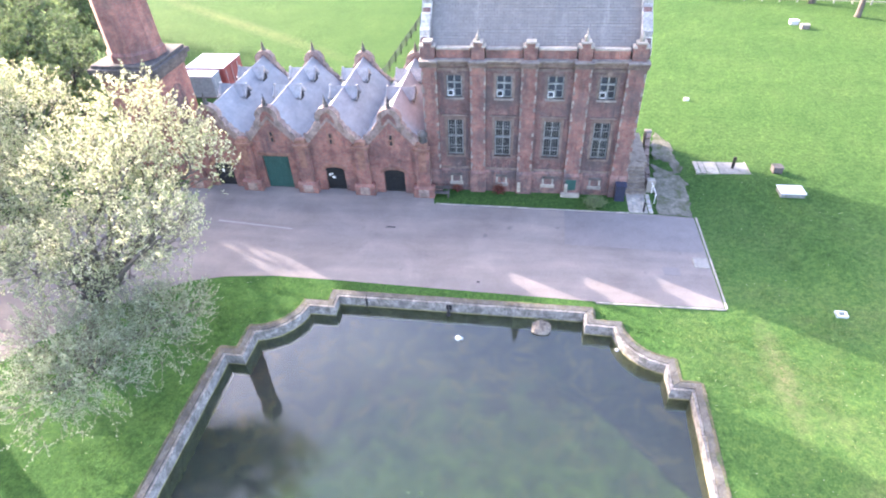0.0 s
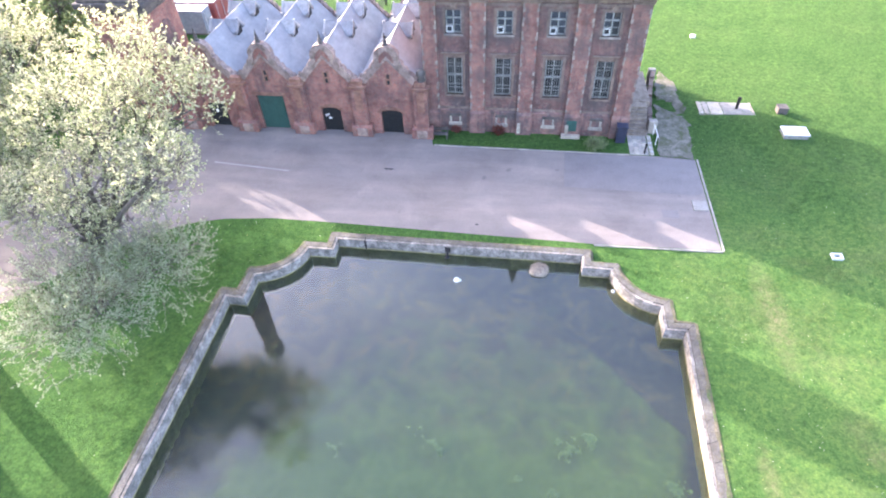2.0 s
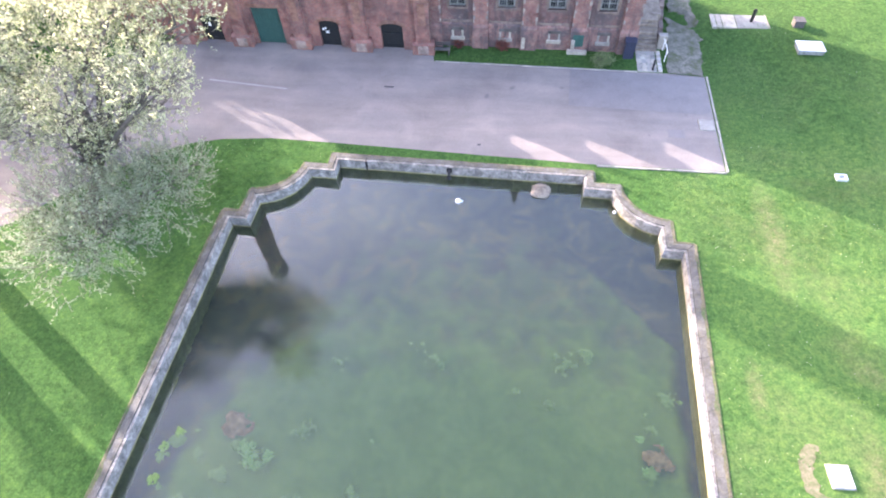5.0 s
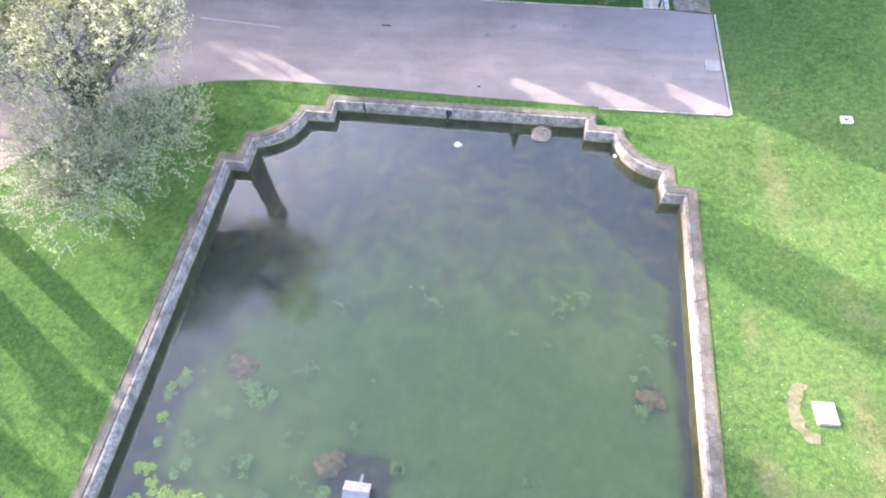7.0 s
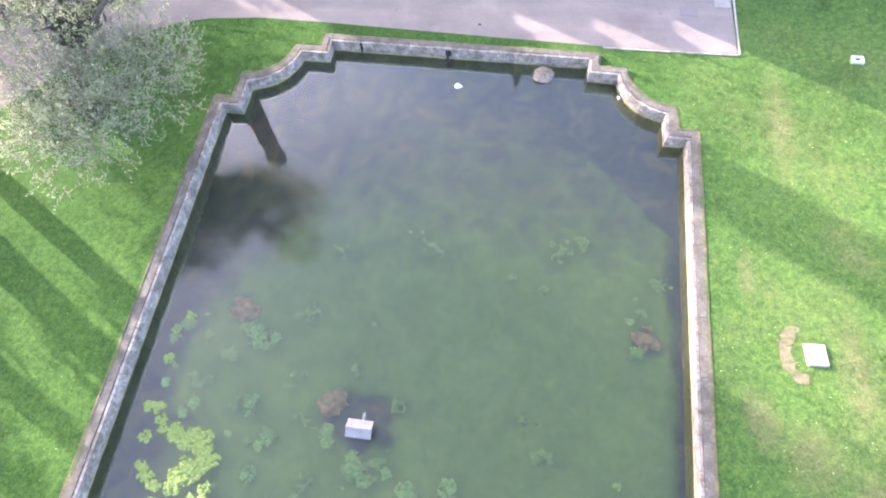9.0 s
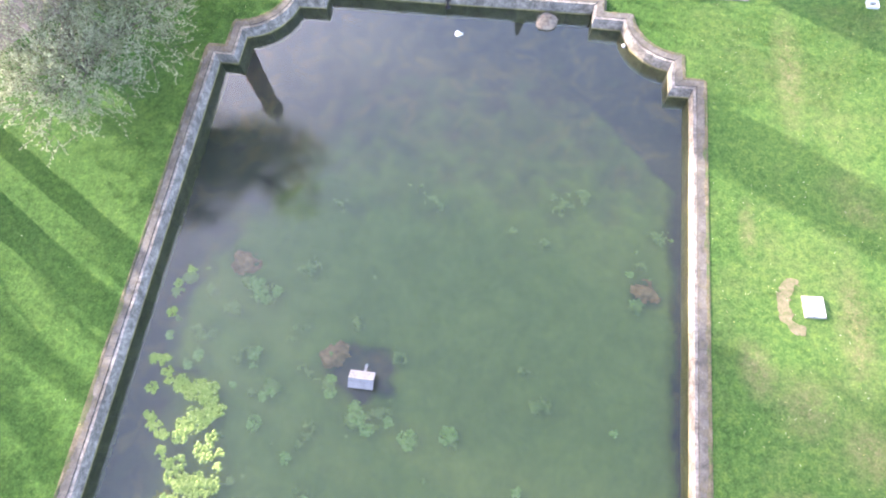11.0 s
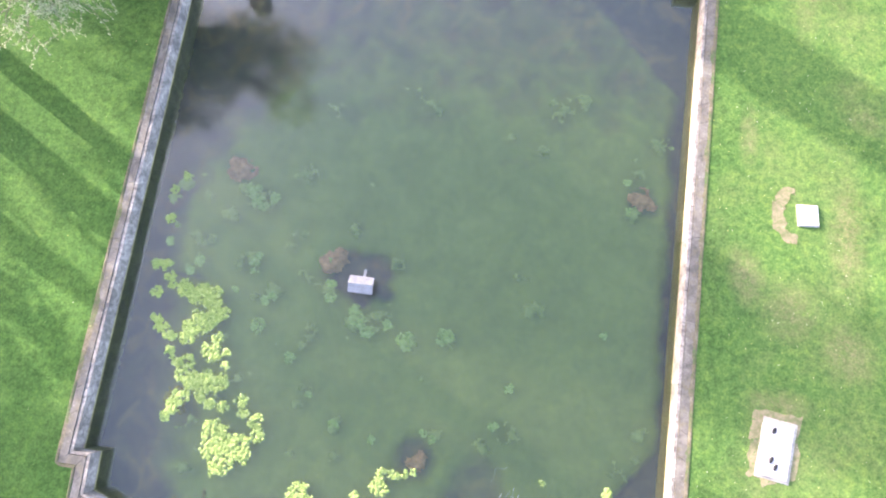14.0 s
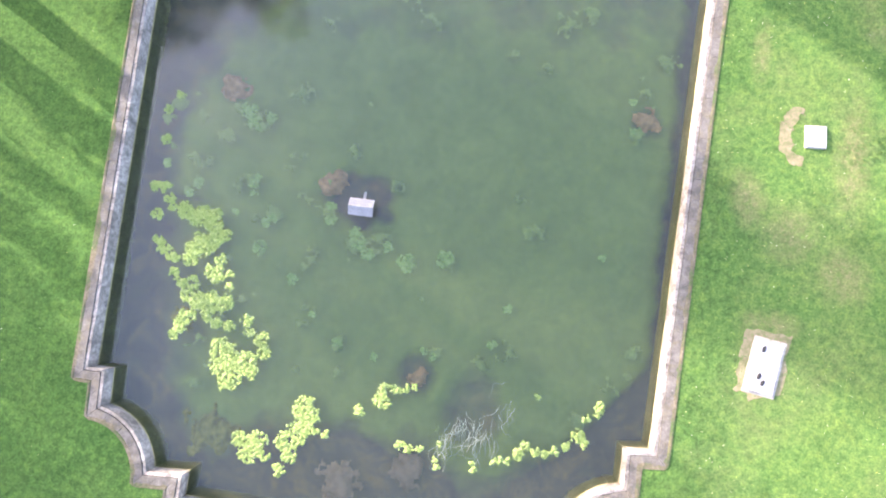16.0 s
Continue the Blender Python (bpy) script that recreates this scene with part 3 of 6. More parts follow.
def weed_cover(x, y):
    """How thickly weed stands at a place: 0 is bare silt, 1 a full bank."""
    right = min(9.3, 13.5 - (y - 10.5) * 0.86, 6.2 + (y + 6.2) * 0.8) - x  # the edge slants away at both ends
    left = x + 16.4 - 1.2 * smoothstep(2, -6, y) - 0.35 * max(0, y - 8)
    c = smoothstep(-0.2, 0.8, right) * smoothstep(0.2, 5.0 if y < 3 else 2.6 + 0.45 * max(0, y - 7), left) * smoothstep(-9.4, -6.2, y + 0.8 * math.sin(x)) * smoothstep(24.5, 6, y)
    c -= 1.0 * smoothstep(1.8, 0.9, math.hypot((x + 5.6) * 0.8, y - 3.8) + 0.5 * noise.noise(Vector((x * 1.2, y * 1.2, 4))))
    c -= 0.8 * smoothstep(1.4, 0.5, math.hypot(x + 1.7, y + 4.2))
    c -= 0.5 * smoothstep(1.2, 0.5, math.hypot(x + 12.6, y - 8.6))
    c -= 0.5 * smoothstep(1.2, 0.4, math.hypot(x - 7.8, y - 9.2))
    c -= 0.7 * smoothstep(2.2, 0.8, math.hypot(x - 1.2, (y + 5.6) * 0.8))
    c -= 0.8 * smoothstep(2.4, 0.8, math.hypot(x + 4.6, y + 8.3))
    edge = 1 - abs(2 * min(1, max(0, c)) - 1)
    n_ = noise.fractal(Vector((x * 0.6, y * 0.6, 0.0)), 0.9, 2.0, 5)
    return c + (0.1 + 0.22 * edge) * n_


def weed_bank():
    m, step = Mesh(), 0.2
    grid = {}
    for i in range(int(27.6 / step)):
        for j in range(int(38 / step)):
            x, y = -17.3 + i * step, -11.4 + j * step
            lump = noise.fractal(Vector((x * 1.1, y * 1.1, 5.0)), 0.8, 2.0, 4)
            w = min(1.1, max(-0.1, weed_cover(x, y)))
            z = -1.66 + 0.6 * w + 0.1 * lump * max(0, w)
            grid[i, j] = len(m.v)
            m.v.append((x + random.uniform(-0.05, 0.05), y + random.uniform(-0.05, 0.05), min(z, WATER_Z - 0.06)))
    for (i, j), a_ in grid.items():
        q = [grid.get((i + 1, j)), grid.get((i + 1, j + 1)), grid.get((i, j + 1))]
        if None not in q and inside(WET, m.v[a_][0], m.v[a_][1]):
            m.f.append((a_, *q))
    return m


solid("pond_weed", weed_bank(), WEED, "green weed growing under the water", "water weed", kind="stuff", smooth=True)

MATS_WEST = [(-15.5, 3.1, 0.31), (-15.0, 3.1, 0.28), (-14.7, 2.6, 0.28), (-14.5, 2.2, 0.21), (-15.2, 1.7, 0.28), (-13.9, 2.1, 0.42), (-13.3, 1.9, 0.49), (-12.8, 1.9, 0.49), (-12.3, 2.1, 0.28),
             (-12.3, 1.5, 0.42), (-11.7, 1.1, 0.31), (-12.2, 0.9, 0.42), (-12.7, 0.6, 0.63), (-13.1, 0.3, 0.49), (-13.2, -0.2, 0.35), (-14.9, 0.5, 0.31), (-14.7, 0.2, 0.35), (-14.1, -0.1, 0.31),
             (-13.9, -0.3, 0.21), (-11.8, -0.1, 0.35), (-11.9, -0.7, 0.49), (-11.2, -0.7, 0.21), (-11.1, -1.3, 0.21), (-13.9, -1.0, 0.28), (-13.4, -1.4, 0.25), (-12.9, -1.3, 0.31), (-13.1, -1.9, 0.35),
             (-12.5, -2.1, 0.42), (-11.8, -2.2, 0.62), (-11.2, -2.0, 0.42), (-11.5, -3.0, 0.3), (-11.9, -2.8, 0.25)]
MATS_CORNER = [(-12.9, -2.9, 0.39), (-13.2, -3.4, 0.35), (-13.4, -3.8, 0.28), (-10.8, -3.1, 0.25), (-10.0, -2.7, 0.34), (-9.8, -3.3, 0.25), (-9.2, -3.5, 0.34), (-9.0, -4.1, 0.34), (-9.4, -4.4, 0.2),
               (-11.1, -4.1, 0.48), (-10.5, -4.6, 0.69), (-11.1, -4.9, 0.48), (-9.8, -4.7, 0.55), (-9.4, -5.1, 0.34), (-10.4, -5.5, 0.55), (-10.6, -5.9, 0.27), (-8.9, -8.6, 0.58), (-8.6, -8.2, 0.48),
               (-9.5, -8.2, 0.35), (-6.6, -6.4, 0.58), (-6.4, -7.1, 0.58), (-6.9, -7.7, 0.58), (-7.4, -8.0, 0.42), (-7.1, -8.6, 0.37), (-7.4, -9.3, 0.32), (-4.1, -6.1, 0.26), (-5.5, -7.4, 0.18),
               (-8.2, -8.8, 0.26), (-15.0, 7.7, 0.26), (-15.5, 6.9, 0.23), (-15.4, 5.4, 0.25)]
MATS_NEAR = [(-2.0, -7.4, 0.23), (-1.6, -7.5, 0.2), (-1.1, -7.4, 0.16), (-3.1, -5.5, 0.41), (-3.1, -4.9, 0.23), (-2.5, -4.9, 0.26), (-2.1, -4.8, 0.18), (-1.7, -4.7, 0.16), (-0.2, -8.1, 0.16),
             (-0.3, -7.8, 0.14), (-0.2, -7.1, 0.13), (1.5, -8.0, 0.14), (1.4, -7.7, 0.13), (2.3, -7.5, 0.14), (2.6, -7.4, 0.16), (3.0, -7.4, 0.16), (3.4, -7.0, 0.27), (3.7, -6.6, 0.22),
             (4.2, -6.8, 0.22), (4.6, -6.8, 0.2), (5.1, -6.6, 0.22), (5.5, -6.3, 0.22), (6.0, -5.8, 0.31), (6.3, -6.1, 0.22), (6.3, -5.0, 0.2), (6.8, -4.6, 0.27), (6.9, -4.3, 0.18),
             (4.0, -4.3, 0.16), (4.0, -4.8, 0.12)]
SUNKEN = [(-10.0, 0.8, 0.35), (-11.5, 2.4, 0.25), (-8.2, -0.5, 0.28), (-5.5, 2.1, 0.34), (-5.3, 1.7, 0.41), (-4.8, 1.2, 0.34), (-3.9, 1.6, 0.3), (-6.9, 3.2, 0.28), (-6.8, 2.6, 0.28),
          (-9.9, 2.0, 0.25), (-9.6, 2.3, 0.25), (-10.8, 3.8, 0.25), (-10.7, 3.4, 0.21), (-13.5, 3.5, 0.28), (-13.9, 3.0, 0.23), (-10.6, 4.1, 0.21), (-11.6, 7.4, 0.45), (-11.1, 6.8, 0.45),
          (-10.5, 7.1, 0.34), (-15.2, 4.3, 0.25), (-2.9, 1.0, 0.48), (-1.1, 1.4, 0.43), (-5.6, -3.2, 0.27), (-3.8, -3.6, 0.19), (-1.5, -3.0, 0.18), (-1.1, -3.2, 0.18), (6.8, 10.1, 0.21),
          (7.0, 8.6, 0.24), (-7.0, -2.0, 0.16), (2.1, -0.5, 0.24), (1.6, -2.3, 0.23), (6.2, 2.5, 0.18)]


def algae_mat(x, y, r, low):
    """A cushion of algae: many rounded puffs, like a cauliflower, thinning to its edge."""
    m, made = Mesh(), 0
    for k in range(max(5, int((r / 0.085) ** 2 * 3.4))):
        q, d = random.uniform(0, 6.283), r * 1.08 * math.sqrt(random.random())
        px, py = x + d * math.cos(q), y + d * math.sin(q)
        if noise.noise(Vector((px * 2.2, py * 2.2, 3.0))) + 0.9 * (1 - d / r) < -0.12:
            continue
        pr = random.uniform(0.05, 0.115) * (1.15 - 0.35 * d / r)
        z, turn = WATER_Z - 0.02 - (0.14 if low else 0), random.random()
        h = pr * random.uniform(0.5, 0.9) * (0.6 if low else 1)
        ring = lambda f: [(px + pr * f * (1 + 0.18 * math.sin(3 * a_ + 6 * turn)) * math.cos(a_ + turn), py + pr * f * (1 + 0.18 * math.sin(3 * a_ + 6 * turn)) * math.sin(a_ + turn)) for a_ in [i * 0.8976 for i in range(7)]]
        m.stack([(ring(0.9), z), (ring(1.0), z + 0.35 * h), (ring(0.72), z + 0.8 * h), (ring(0.3), z + h)])
        made += 1
    if made < 3:
        return
    return solid("algae_mat", m, ALGAE_LOW if low else ALGAE, "half-sunken pale green algae clump" if low else "bright yellow-green floating algae mat", "algae", "algae on the pond", smooth=True)


for x, y, r in MATS_WEST + MATS_CORNER + MATS_NEAR:
    algae_mat(x, y, r, False)
for x, y, r in SUNKEN:
    algae_mat(x, y, r * 0.9, True)

HEADS = [(-10.9, 6.9, 0.6), (-15.2, 7.3, 0.4), (-15.6, 6.6, 0.35), (-5.2, 1.6, 0.7), (-4.3, 2.0, 0.5), (-2.7, 0.95, 0.4), (-1.0, 1.4, 0.45), (-9.6, 2.3, 0.5), (-10.0, 0.8, 0.4), (-11.1, 3.8, 0.6),
         (-5.6, -3.2, 0.4), (-1.1, -3.0, 0.35), (-7.5, 0.6, 0.3), (-7.0, 2.9, 0.45), (-3.9, 4.6, 0.4), (-6.2, 6.0, 0.4), (-8.2, 3.4, 0.3), (7.4, 10.4, 0.4), (7.2, 8.4, 0.4), (8.3, 12.2, 0.5), (3.3, 13.6, 0.6),
         (4.4, 14.2, 0.4), (-3.2, 13.0, 0.5), (-4.4, 13.6, 0.35), (3.0, 3.2, 0.5), (2.2, -2.6, 0.45), (1.2, -3.2, 0.4), (8.2, -1.6, 0.4), (7.3, -3.4, 0.45), (5.9, -5.2, 0.4), (-8.2, 12.2, 0.4), (-12.6, 6.0, 0.5), (-13.6, 4.6, 0.5), (-9.2, 8.6, 0.5)]


def weed_clumps(n):
    """Paler heads of weed that reach nearly to the surface, in frayed patches."""
    spots = list(HEADS)
    while len(spots) < n:
        x, y = random.uniform(-15.5, 8.8), random.uniform(-8.5, 13)
        if weed_cover(x, y) > 0.4 and random.random() < 0.15 + 0.7 * smoothstep(0, -11, x) * smoothstep(12, 5, y):
            spots.append((x, y, random.uniform(0.12, 0.34)))
    m, step = Mesh(), 0.075
    for k, (x, y, r) in enumerate(spots):
        reach, dip, grid = r * 1.9, random.uniform(0.1, 0.3), {}
        count = int(2 * reach / step)
        for i in range(count):
            for j in range(count):
                px, py = x - reach + i * step, y - reach + j * step
                f = 0.9 - math.hypot(px - x, (py - y) * 1.25) / (r * 1.3) + 0.85 * noise.fractal(Vector((px * 1.7, py * 1.7, 8.0)), 0.7, 2.0, 5) - 0.8 * smoothstep(0.1, 0.4, noise.noise(Vector((px * 2.1, py * 2.1, 44.0))))
                if f > 0:
                    grid[i, j] = len(m.v)
                    z = WATER_Z - 0.05 - 0.4 * dip - 0.2 * (1 - smoothstep(0, 0.5, f)) + 0.05 * noise.noise(Vector((px * 5, py * 5, 1)))
                    m.v.append((px + random.uniform(-0.03, 0.03), py + random.uniform(-0.03, 0.03), min(z, WATER_Z - 0.05)))
        for (i, j), a_ in grid.items():
            q = [grid.get((i + 1, j)), grid.get((i + 1, j + 1)), grid.get((i, j + 1))]
            if None not in q:
                m.f.append((a_, *q))
    return m


def make_weed_head():
    k = Nodes("weed_head", 0.9)
    k.color(k.ramp(k.noise(2.5, 6, 0.75), (0.3, (0.13, 0.18, 0.055)), (0.7, (0.26, 0.31, 0.1))))
    k.bump(k.noise(12, 5, 0.8), 0.9, 0.05)
    return k.m


solid("weed_heads", weed_clumps(80), make_weed_head(), "pale heads of weed close under the surface", "water weed", kind="stuff", smooth=True)

# ---- engine house ----
house = thing("engine_house", "tall red brick engine house with pilasters, parapet and slate roof", "building", (0.2, 45, 0))
PIL = [(-7.8, -6.68), (-4.2, -3.07), (-0.48, 0.65), (3.27, 4.45), (6.9, 8.15)]
BAYS = [-5.42, -1.72, 2.02, 5.72]
FRONT, WALL_Y, TOP = 39.9, 40.2, 10.75
X0, X1, BACK = -7.8, 8.15, 50.0


for (a0, a1), (b0, b1), cx in zip(PIL, PIL[1:], BAYS):
    holes = [(0.32, 0.85, 1.4), (0.62, 3.25, 6.3), (0.58, 8.15, 9.85)]
    xs = sorted({a1 - 0.01, b0 + 0.01, *(cx + s_ * h[0] for h in holes for s_ in (-1, 1))})
    zs = sorted({0.0, TOP, *(z for h in holes for z in h[1:])})
    part("front_wall", grid_wall(xs, zs, WALL_Y, WALL_Y + 0.5, lambda x, z: any(abs(x - cx) < w and z0 < z < z1 for w, z0, z1 in holes)), BRICK, house)
for x0, x1, nm in ((X0 + 0.02, X0 + 0.5, "side_wall"), (X1 - 0.5, X1 - 0.02, "side_wall")):
    part(nm, Mesh().prism_x([(WALL_Y + 0.5, 0), (BACK, 0), (BACK, 11.2), (45.2, 16.0), (WALL_Y + 0.5, 11.2)], x0, x1), BRICK, house)
part("back_wall", Mesh().box(X0 + 0.5, X1 - 0.5, BACK - 0.5, BACK - 0.01, 0, 11.2), BRICK, house)
# solid black block; its colour stands in for the unlit rooms
part("inner_floor", Mesh().box(X0 + 0.5, X1 - 0.5, WALL_Y + 1.3, BACK - 0.5, 0.0, 11.0), BLACK_DOOR, house, "black block standing in for the unlit inside of the building")
for k, (a0, a1) in enumerate(PIL):
    pil = part("pilaster", Mesh().box(a0, a1, FRONT, WALL_Y + 0.3, 2.0, TOP), BRICK_PILASTER, house)
    part("pilaster_base", Mesh().box(a0 - 0.06, a1 + 0.06, FRONT - 0.1, WALL_Y + 0.3, 0.0, 1.75).prism_x([(FRONT - 0.1, 1.75), (WALL_Y, 1.75), (WALL_Y, 2.0), (FRONT, 2.0)], a0 - 0.06, a1 + 0.06), BRICK_BASE, house)
    for side in (a0, a1):
        z, odd = 2.1, 0
        while z < 10.4:  # toothed stone quoins on both edges
            w = 0.16 if odd else 0.1
            x0, x1 = (side - 0.012, side + w) if side == a0 else (side - w, side + 0.012)
            if (z * 13.7 + side) % 1.0 < 0.62:
                part("quoin", Mesh().box(x0, x1, FRONT - 0.015, FRONT + 0.2, z, z + 0.3, 0.012), STONE, pil)
            z, odd = z + 0.34, 1 - odd
for (a0, a1), (b0, b1) in zip(PIL, PIL[1:]):
    part("plinth", Mesh().prism_x([(WALL_Y - 0.14, 0), (WALL_Y, 0), (WALL_Y, 2.0), (WALL_Y - 0.14, 1.85)], a1 + 0.06, b0 - 0.06), BRICK_BASE, house)
    part("band_course", Mesh().box(a1, b0, WALL_Y - 0.07, WALL_Y + 0.1, 2.0, 2.16, 0.02), SURROUND, house)


def sash(cx, z0, z1, w, rows, cols, bars):
    """A stone-framed window: mullion cross, white casement, panes, and iron bars where it has them."""
    y = WALL_Y + 0.16
    x0, x1 = cx - w, cx + w
    win = part("window", Mesh().box(x0, x0 + 0.07, y, y + 0.1, z0, z1).box(x1 - 0.07, x1, y, y + 0.1, z0, z1).box(x0, x1, y, y + 0.1, z1 - 0.07, z1).box(x0, x1, y, y + 0.1, z0, z0 + 0.07), BARS, house)
    cross = Mesh().box(cx - 0.05, cx + 0.05, y - 0.1, y + 0.12, z0, z1)
    zm = z0 + (z1 - z0) * (0.54 if bars else 0.66)
    cross.box(x0, x1, y - 0.08, y + 0.12, zm - 0.06, zm + 0.06)
    part("mullion", cross, BARS, win, "pale stone mullion and transom")
    for i in range(cols):
        for j in range(rows):
            px0, px1 = x0 + 0.07 + (x1 - x0 - 0.14) * i / cols, x0 + 0.07 + (x1 - x0 - 0.14) * (i + 1) / cols
            pz0, pz1 = z0 + 0.07 + (z1 - z0 - 0.14) * j / rows, z0 + 0.07 + (z1 - z0 - 0.14) * (j + 1) / rows
            part("pane", Mesh().box(px0 + 0.025, px1 - 0.025, y + 0.06, y + 0.075, pz0 + 0.025, pz1 - 0.025), GLASS, win)
            if i < cols and j < rows:
                fr = Mesh()
                t = 0.022
                fr.box(px0, px1, y + 0.03, y + 0.09, pz0, pz0 + t).box(px0, px1, y + 0.03, y + 0.09, pz1 - t, pz1).box(px0, px0 + t, y + 0.03, y + 0.09, pz0, pz1).box(px1 - t, px1, y + 0.03, y + 0.09, pz0, pz1)
                part("glazing_frame", fr, WHITE if (not bars and j == 0 and i == 0) else BARS, win)
    if not bars:  # the opened casement low on one side
        cas, yy = Mesh(), y - 0.12
        for bx in ((x0 + 0.05, x0 + 0.11), (cx - 0.13, cx - 0.07)):
            cas.box(bx[0], bx[1], yy, yy + 0.05, z0 + 0.05, z0 + 0.55)
        cas.box(x0 + 0.05, cx - 0.07, yy, yy + 0.05, z0 + 0.05, z0 + 0.11).box(x0 + 0.05, cx - 0.07, yy, yy + 0.05, z0 + 0.49, z0 + 0.55)
        part("casement", cas, WHITE, win, "white-painted casement standing slightly open")
    else:
        n = 7
        for i in range(n):
            bx = x0 + 0.1 + (x1 - x0 - 0.2) * i / (n - 1)
            part("bar", Mesh().box(bx - 0.014, bx + 0.014, y - 0.14, y - 0.11, z0 + 0.02, z1 - 0.02), BARS, win)
        for q in (0.2, 0.54, 0.85):
            zz = z0 + (z1 - z0) * q
            part("bar", Mesh().box(x0 + 0.02, x1 - 0.02, y - 0.145, y - 0.105, zz - 0.02, zz + 0.02), BARS, win)
    part("window_sill", Mesh().box(x0 - 0.15, x1 + 0.15, WALL_Y - 0.12, WALL_Y + 0.2, z0 - 0.16, z0, 0.02), STONE if not bars else SURROUND, win)
    part("surround", Mesh().box(x0 - 0.2, x0, WALL_Y - 0.03, WALL_Y + 0.2, z0, z1 + 0.2).box(x1, x1 + 0.2, WALL_Y - 0.03, WALL_Y + 0.2, z0, z1 + 0.2).box(x0, x1, WALL_Y - 0.03, WALL_Y + 0.2, z1, z1 + 0.2), SURROUND, win)
    hood = Mesh().box(x0 - 0.36, x1 + 0.36, WALL_Y - 0.2, WALL_Y + 0.1, z1 + 0.36, z1 + 0.46, 0.02) if bars else Mesh()
    hood.prism_y([(cx - 0.22, z1 + 0.2), (cx + 0.22, z1 + 0.2), (cx + 0.16, z1 + 0.42), (cx, z1 + 0.52), (cx - 0.16, z1 + 0.42)], WALL_Y - 0.14, WALL_Y + 0.1)
    part("hood", hood, SURROUND, win)


for k, cx in enumerate(BAYS):
    sash(cx, 8.15, 9.85, 0.58, 3, 2, False)
    sash(cx, 3.25, 6.3, 0.62, 4, 2, True)
    vent = part("cellar_window", Mesh().box(cx - 0.3, cx + 0.3, WALL_Y + 0.2, WALL_Y + 0.24, 0.87, 1.38), GLASS, house)
    part("cellar_sill", Mesh().box(cx - 0.55, cx + 0.55, WALL_Y - 0.24, WALL_Y + 0.2, 0.58, 0.85, 0.03), STONE_PALE, vent)
    part("cellar_lintel", Mesh().box(cx - 0.5, cx + 0.5, WALL_Y - 0.2, WALL_Y + 0.2, 1.4, 1.62, 0.02), STONE_DARK, vent)
    for jx in (cx - 0.46, cx + 0.3):
        part("cellar_jamb", Mesh().box(jx, jx + 0.16, WALL_Y - 0.18, WALL_Y + 0.2, 0.85, 1.4, 0.02), STONE_PALE, vent)
green = part("cellar_door", Mesh().box(3.45, 4.25, FRONT - 0.14, FRONT - 0.08, 0.55, 1.5, 0.01), GREEN_DOOR, house, "small dark green cellar door")
part("door_step", Mesh().box(3.1, 4.6, FRONT - 0.4, FRONT, 0.0, 0.28, 0.03), STONE_PALE, green)
for bx in (X0 - 0.0, -0.48, 3.3):
    part("corner_block", Mesh().box(bx + 0.05, bx + 0.32, FRONT - 0.2, FRONT - 0.09, 0.2, 1.1, 0.03), STONE_PALE, house)

# cornice, parapet and its raised blocks
PROFILE = [(0.0, 10.5), (-0.12, 10.55), (-0.12, 10.72), (-0.26, 10.8), (-0.26, 10.95), (0.3, 10.95), (0.3, 10.5)]
CAP = [(-0.26, 10.952), (-0.4, 11.0), (-0.4, 11.1), (0.3, 11.16), (0.3, 10.952)]
for face, runs_ in ((WALL_Y, [(a1 + 0.08, b0 - 0.08) for (a0, a1), (b0, b1) in zip(PIL, PIL[1:])]), (FRONT, [(a0 - 0.1, a1 + 0.1) for a0, a1 in PIL])):
    for x0, x1 in runs_:
        c_ = part("cornice", Mesh().prism_x([(face + q, z) for q, z in PROFILE], x0, x1), SURROUND, house)
        part("cornice_top", Mesh().prism_x([(face + q, z) for q, z in CAP], x0, x1), STONE, c_)
for (a0, a1), (b0, b1) in zip(PIL, PIL[1:]):
    part("dentil_band", Mesh().box(a1, b0, WALL_Y - 0.06, WALL_Y + 0.05, 10.2, 10.42, 0.02), SURROUND, house)
    part("parapet", Mesh().box(a1, b0, WALL_Y, WALL_Y + 0.35, 11.1, 11.74), BRICK_SHED, house)
    part("parapet_coping", Mesh().box(a1 + 0.02, b0 - 0.02, WALL_Y - 0.06, WALL_Y + 0.42, 11.74, 11.88, 0.03), STONE_PALE, house)
for k, (a0, a1) in enumerate(PIL):
    c = (a0 + a1) / 2
    blk = part("parapet_block", Mesh().box(c - 0.48, c + 0.48, FRONT - 0.02, FRONT + 0.6, 11.1, 12.0).box(c - 0.3, c + 0.3, FRONT, FRONT + 0.58, 12.0, 12.3), BRICK_PILASTER, house)
    part("block_coping", Mesh().box(c - 0.56, c - 0.28, FRONT - 0.08, FRONT + 0.66, 12.0, 12.14, 0.03).box(c + 0.28, c + 0.56, FRONT - 0.08, FRONT + 0.66, 12.0, 12.14, 0.03)
         .box(c - 0.36, c + 0.36, FRONT - 0.06, FRONT + 0.64, 12.3, 12.42, 0.03), STONE_PALE, blk)
    if k in (1, 3, 4):
        part("finial", Mesh().lathe(c, FRONT + 0.3, [(0.2, 12.42), (0.14, 12.5), (0.2, 12.6), (0.16, 12.75), (0.07, 12.86), (0.04, 13.1), (0.015, 13.35)], 8), STONE_PALE, blk, smooth=True)

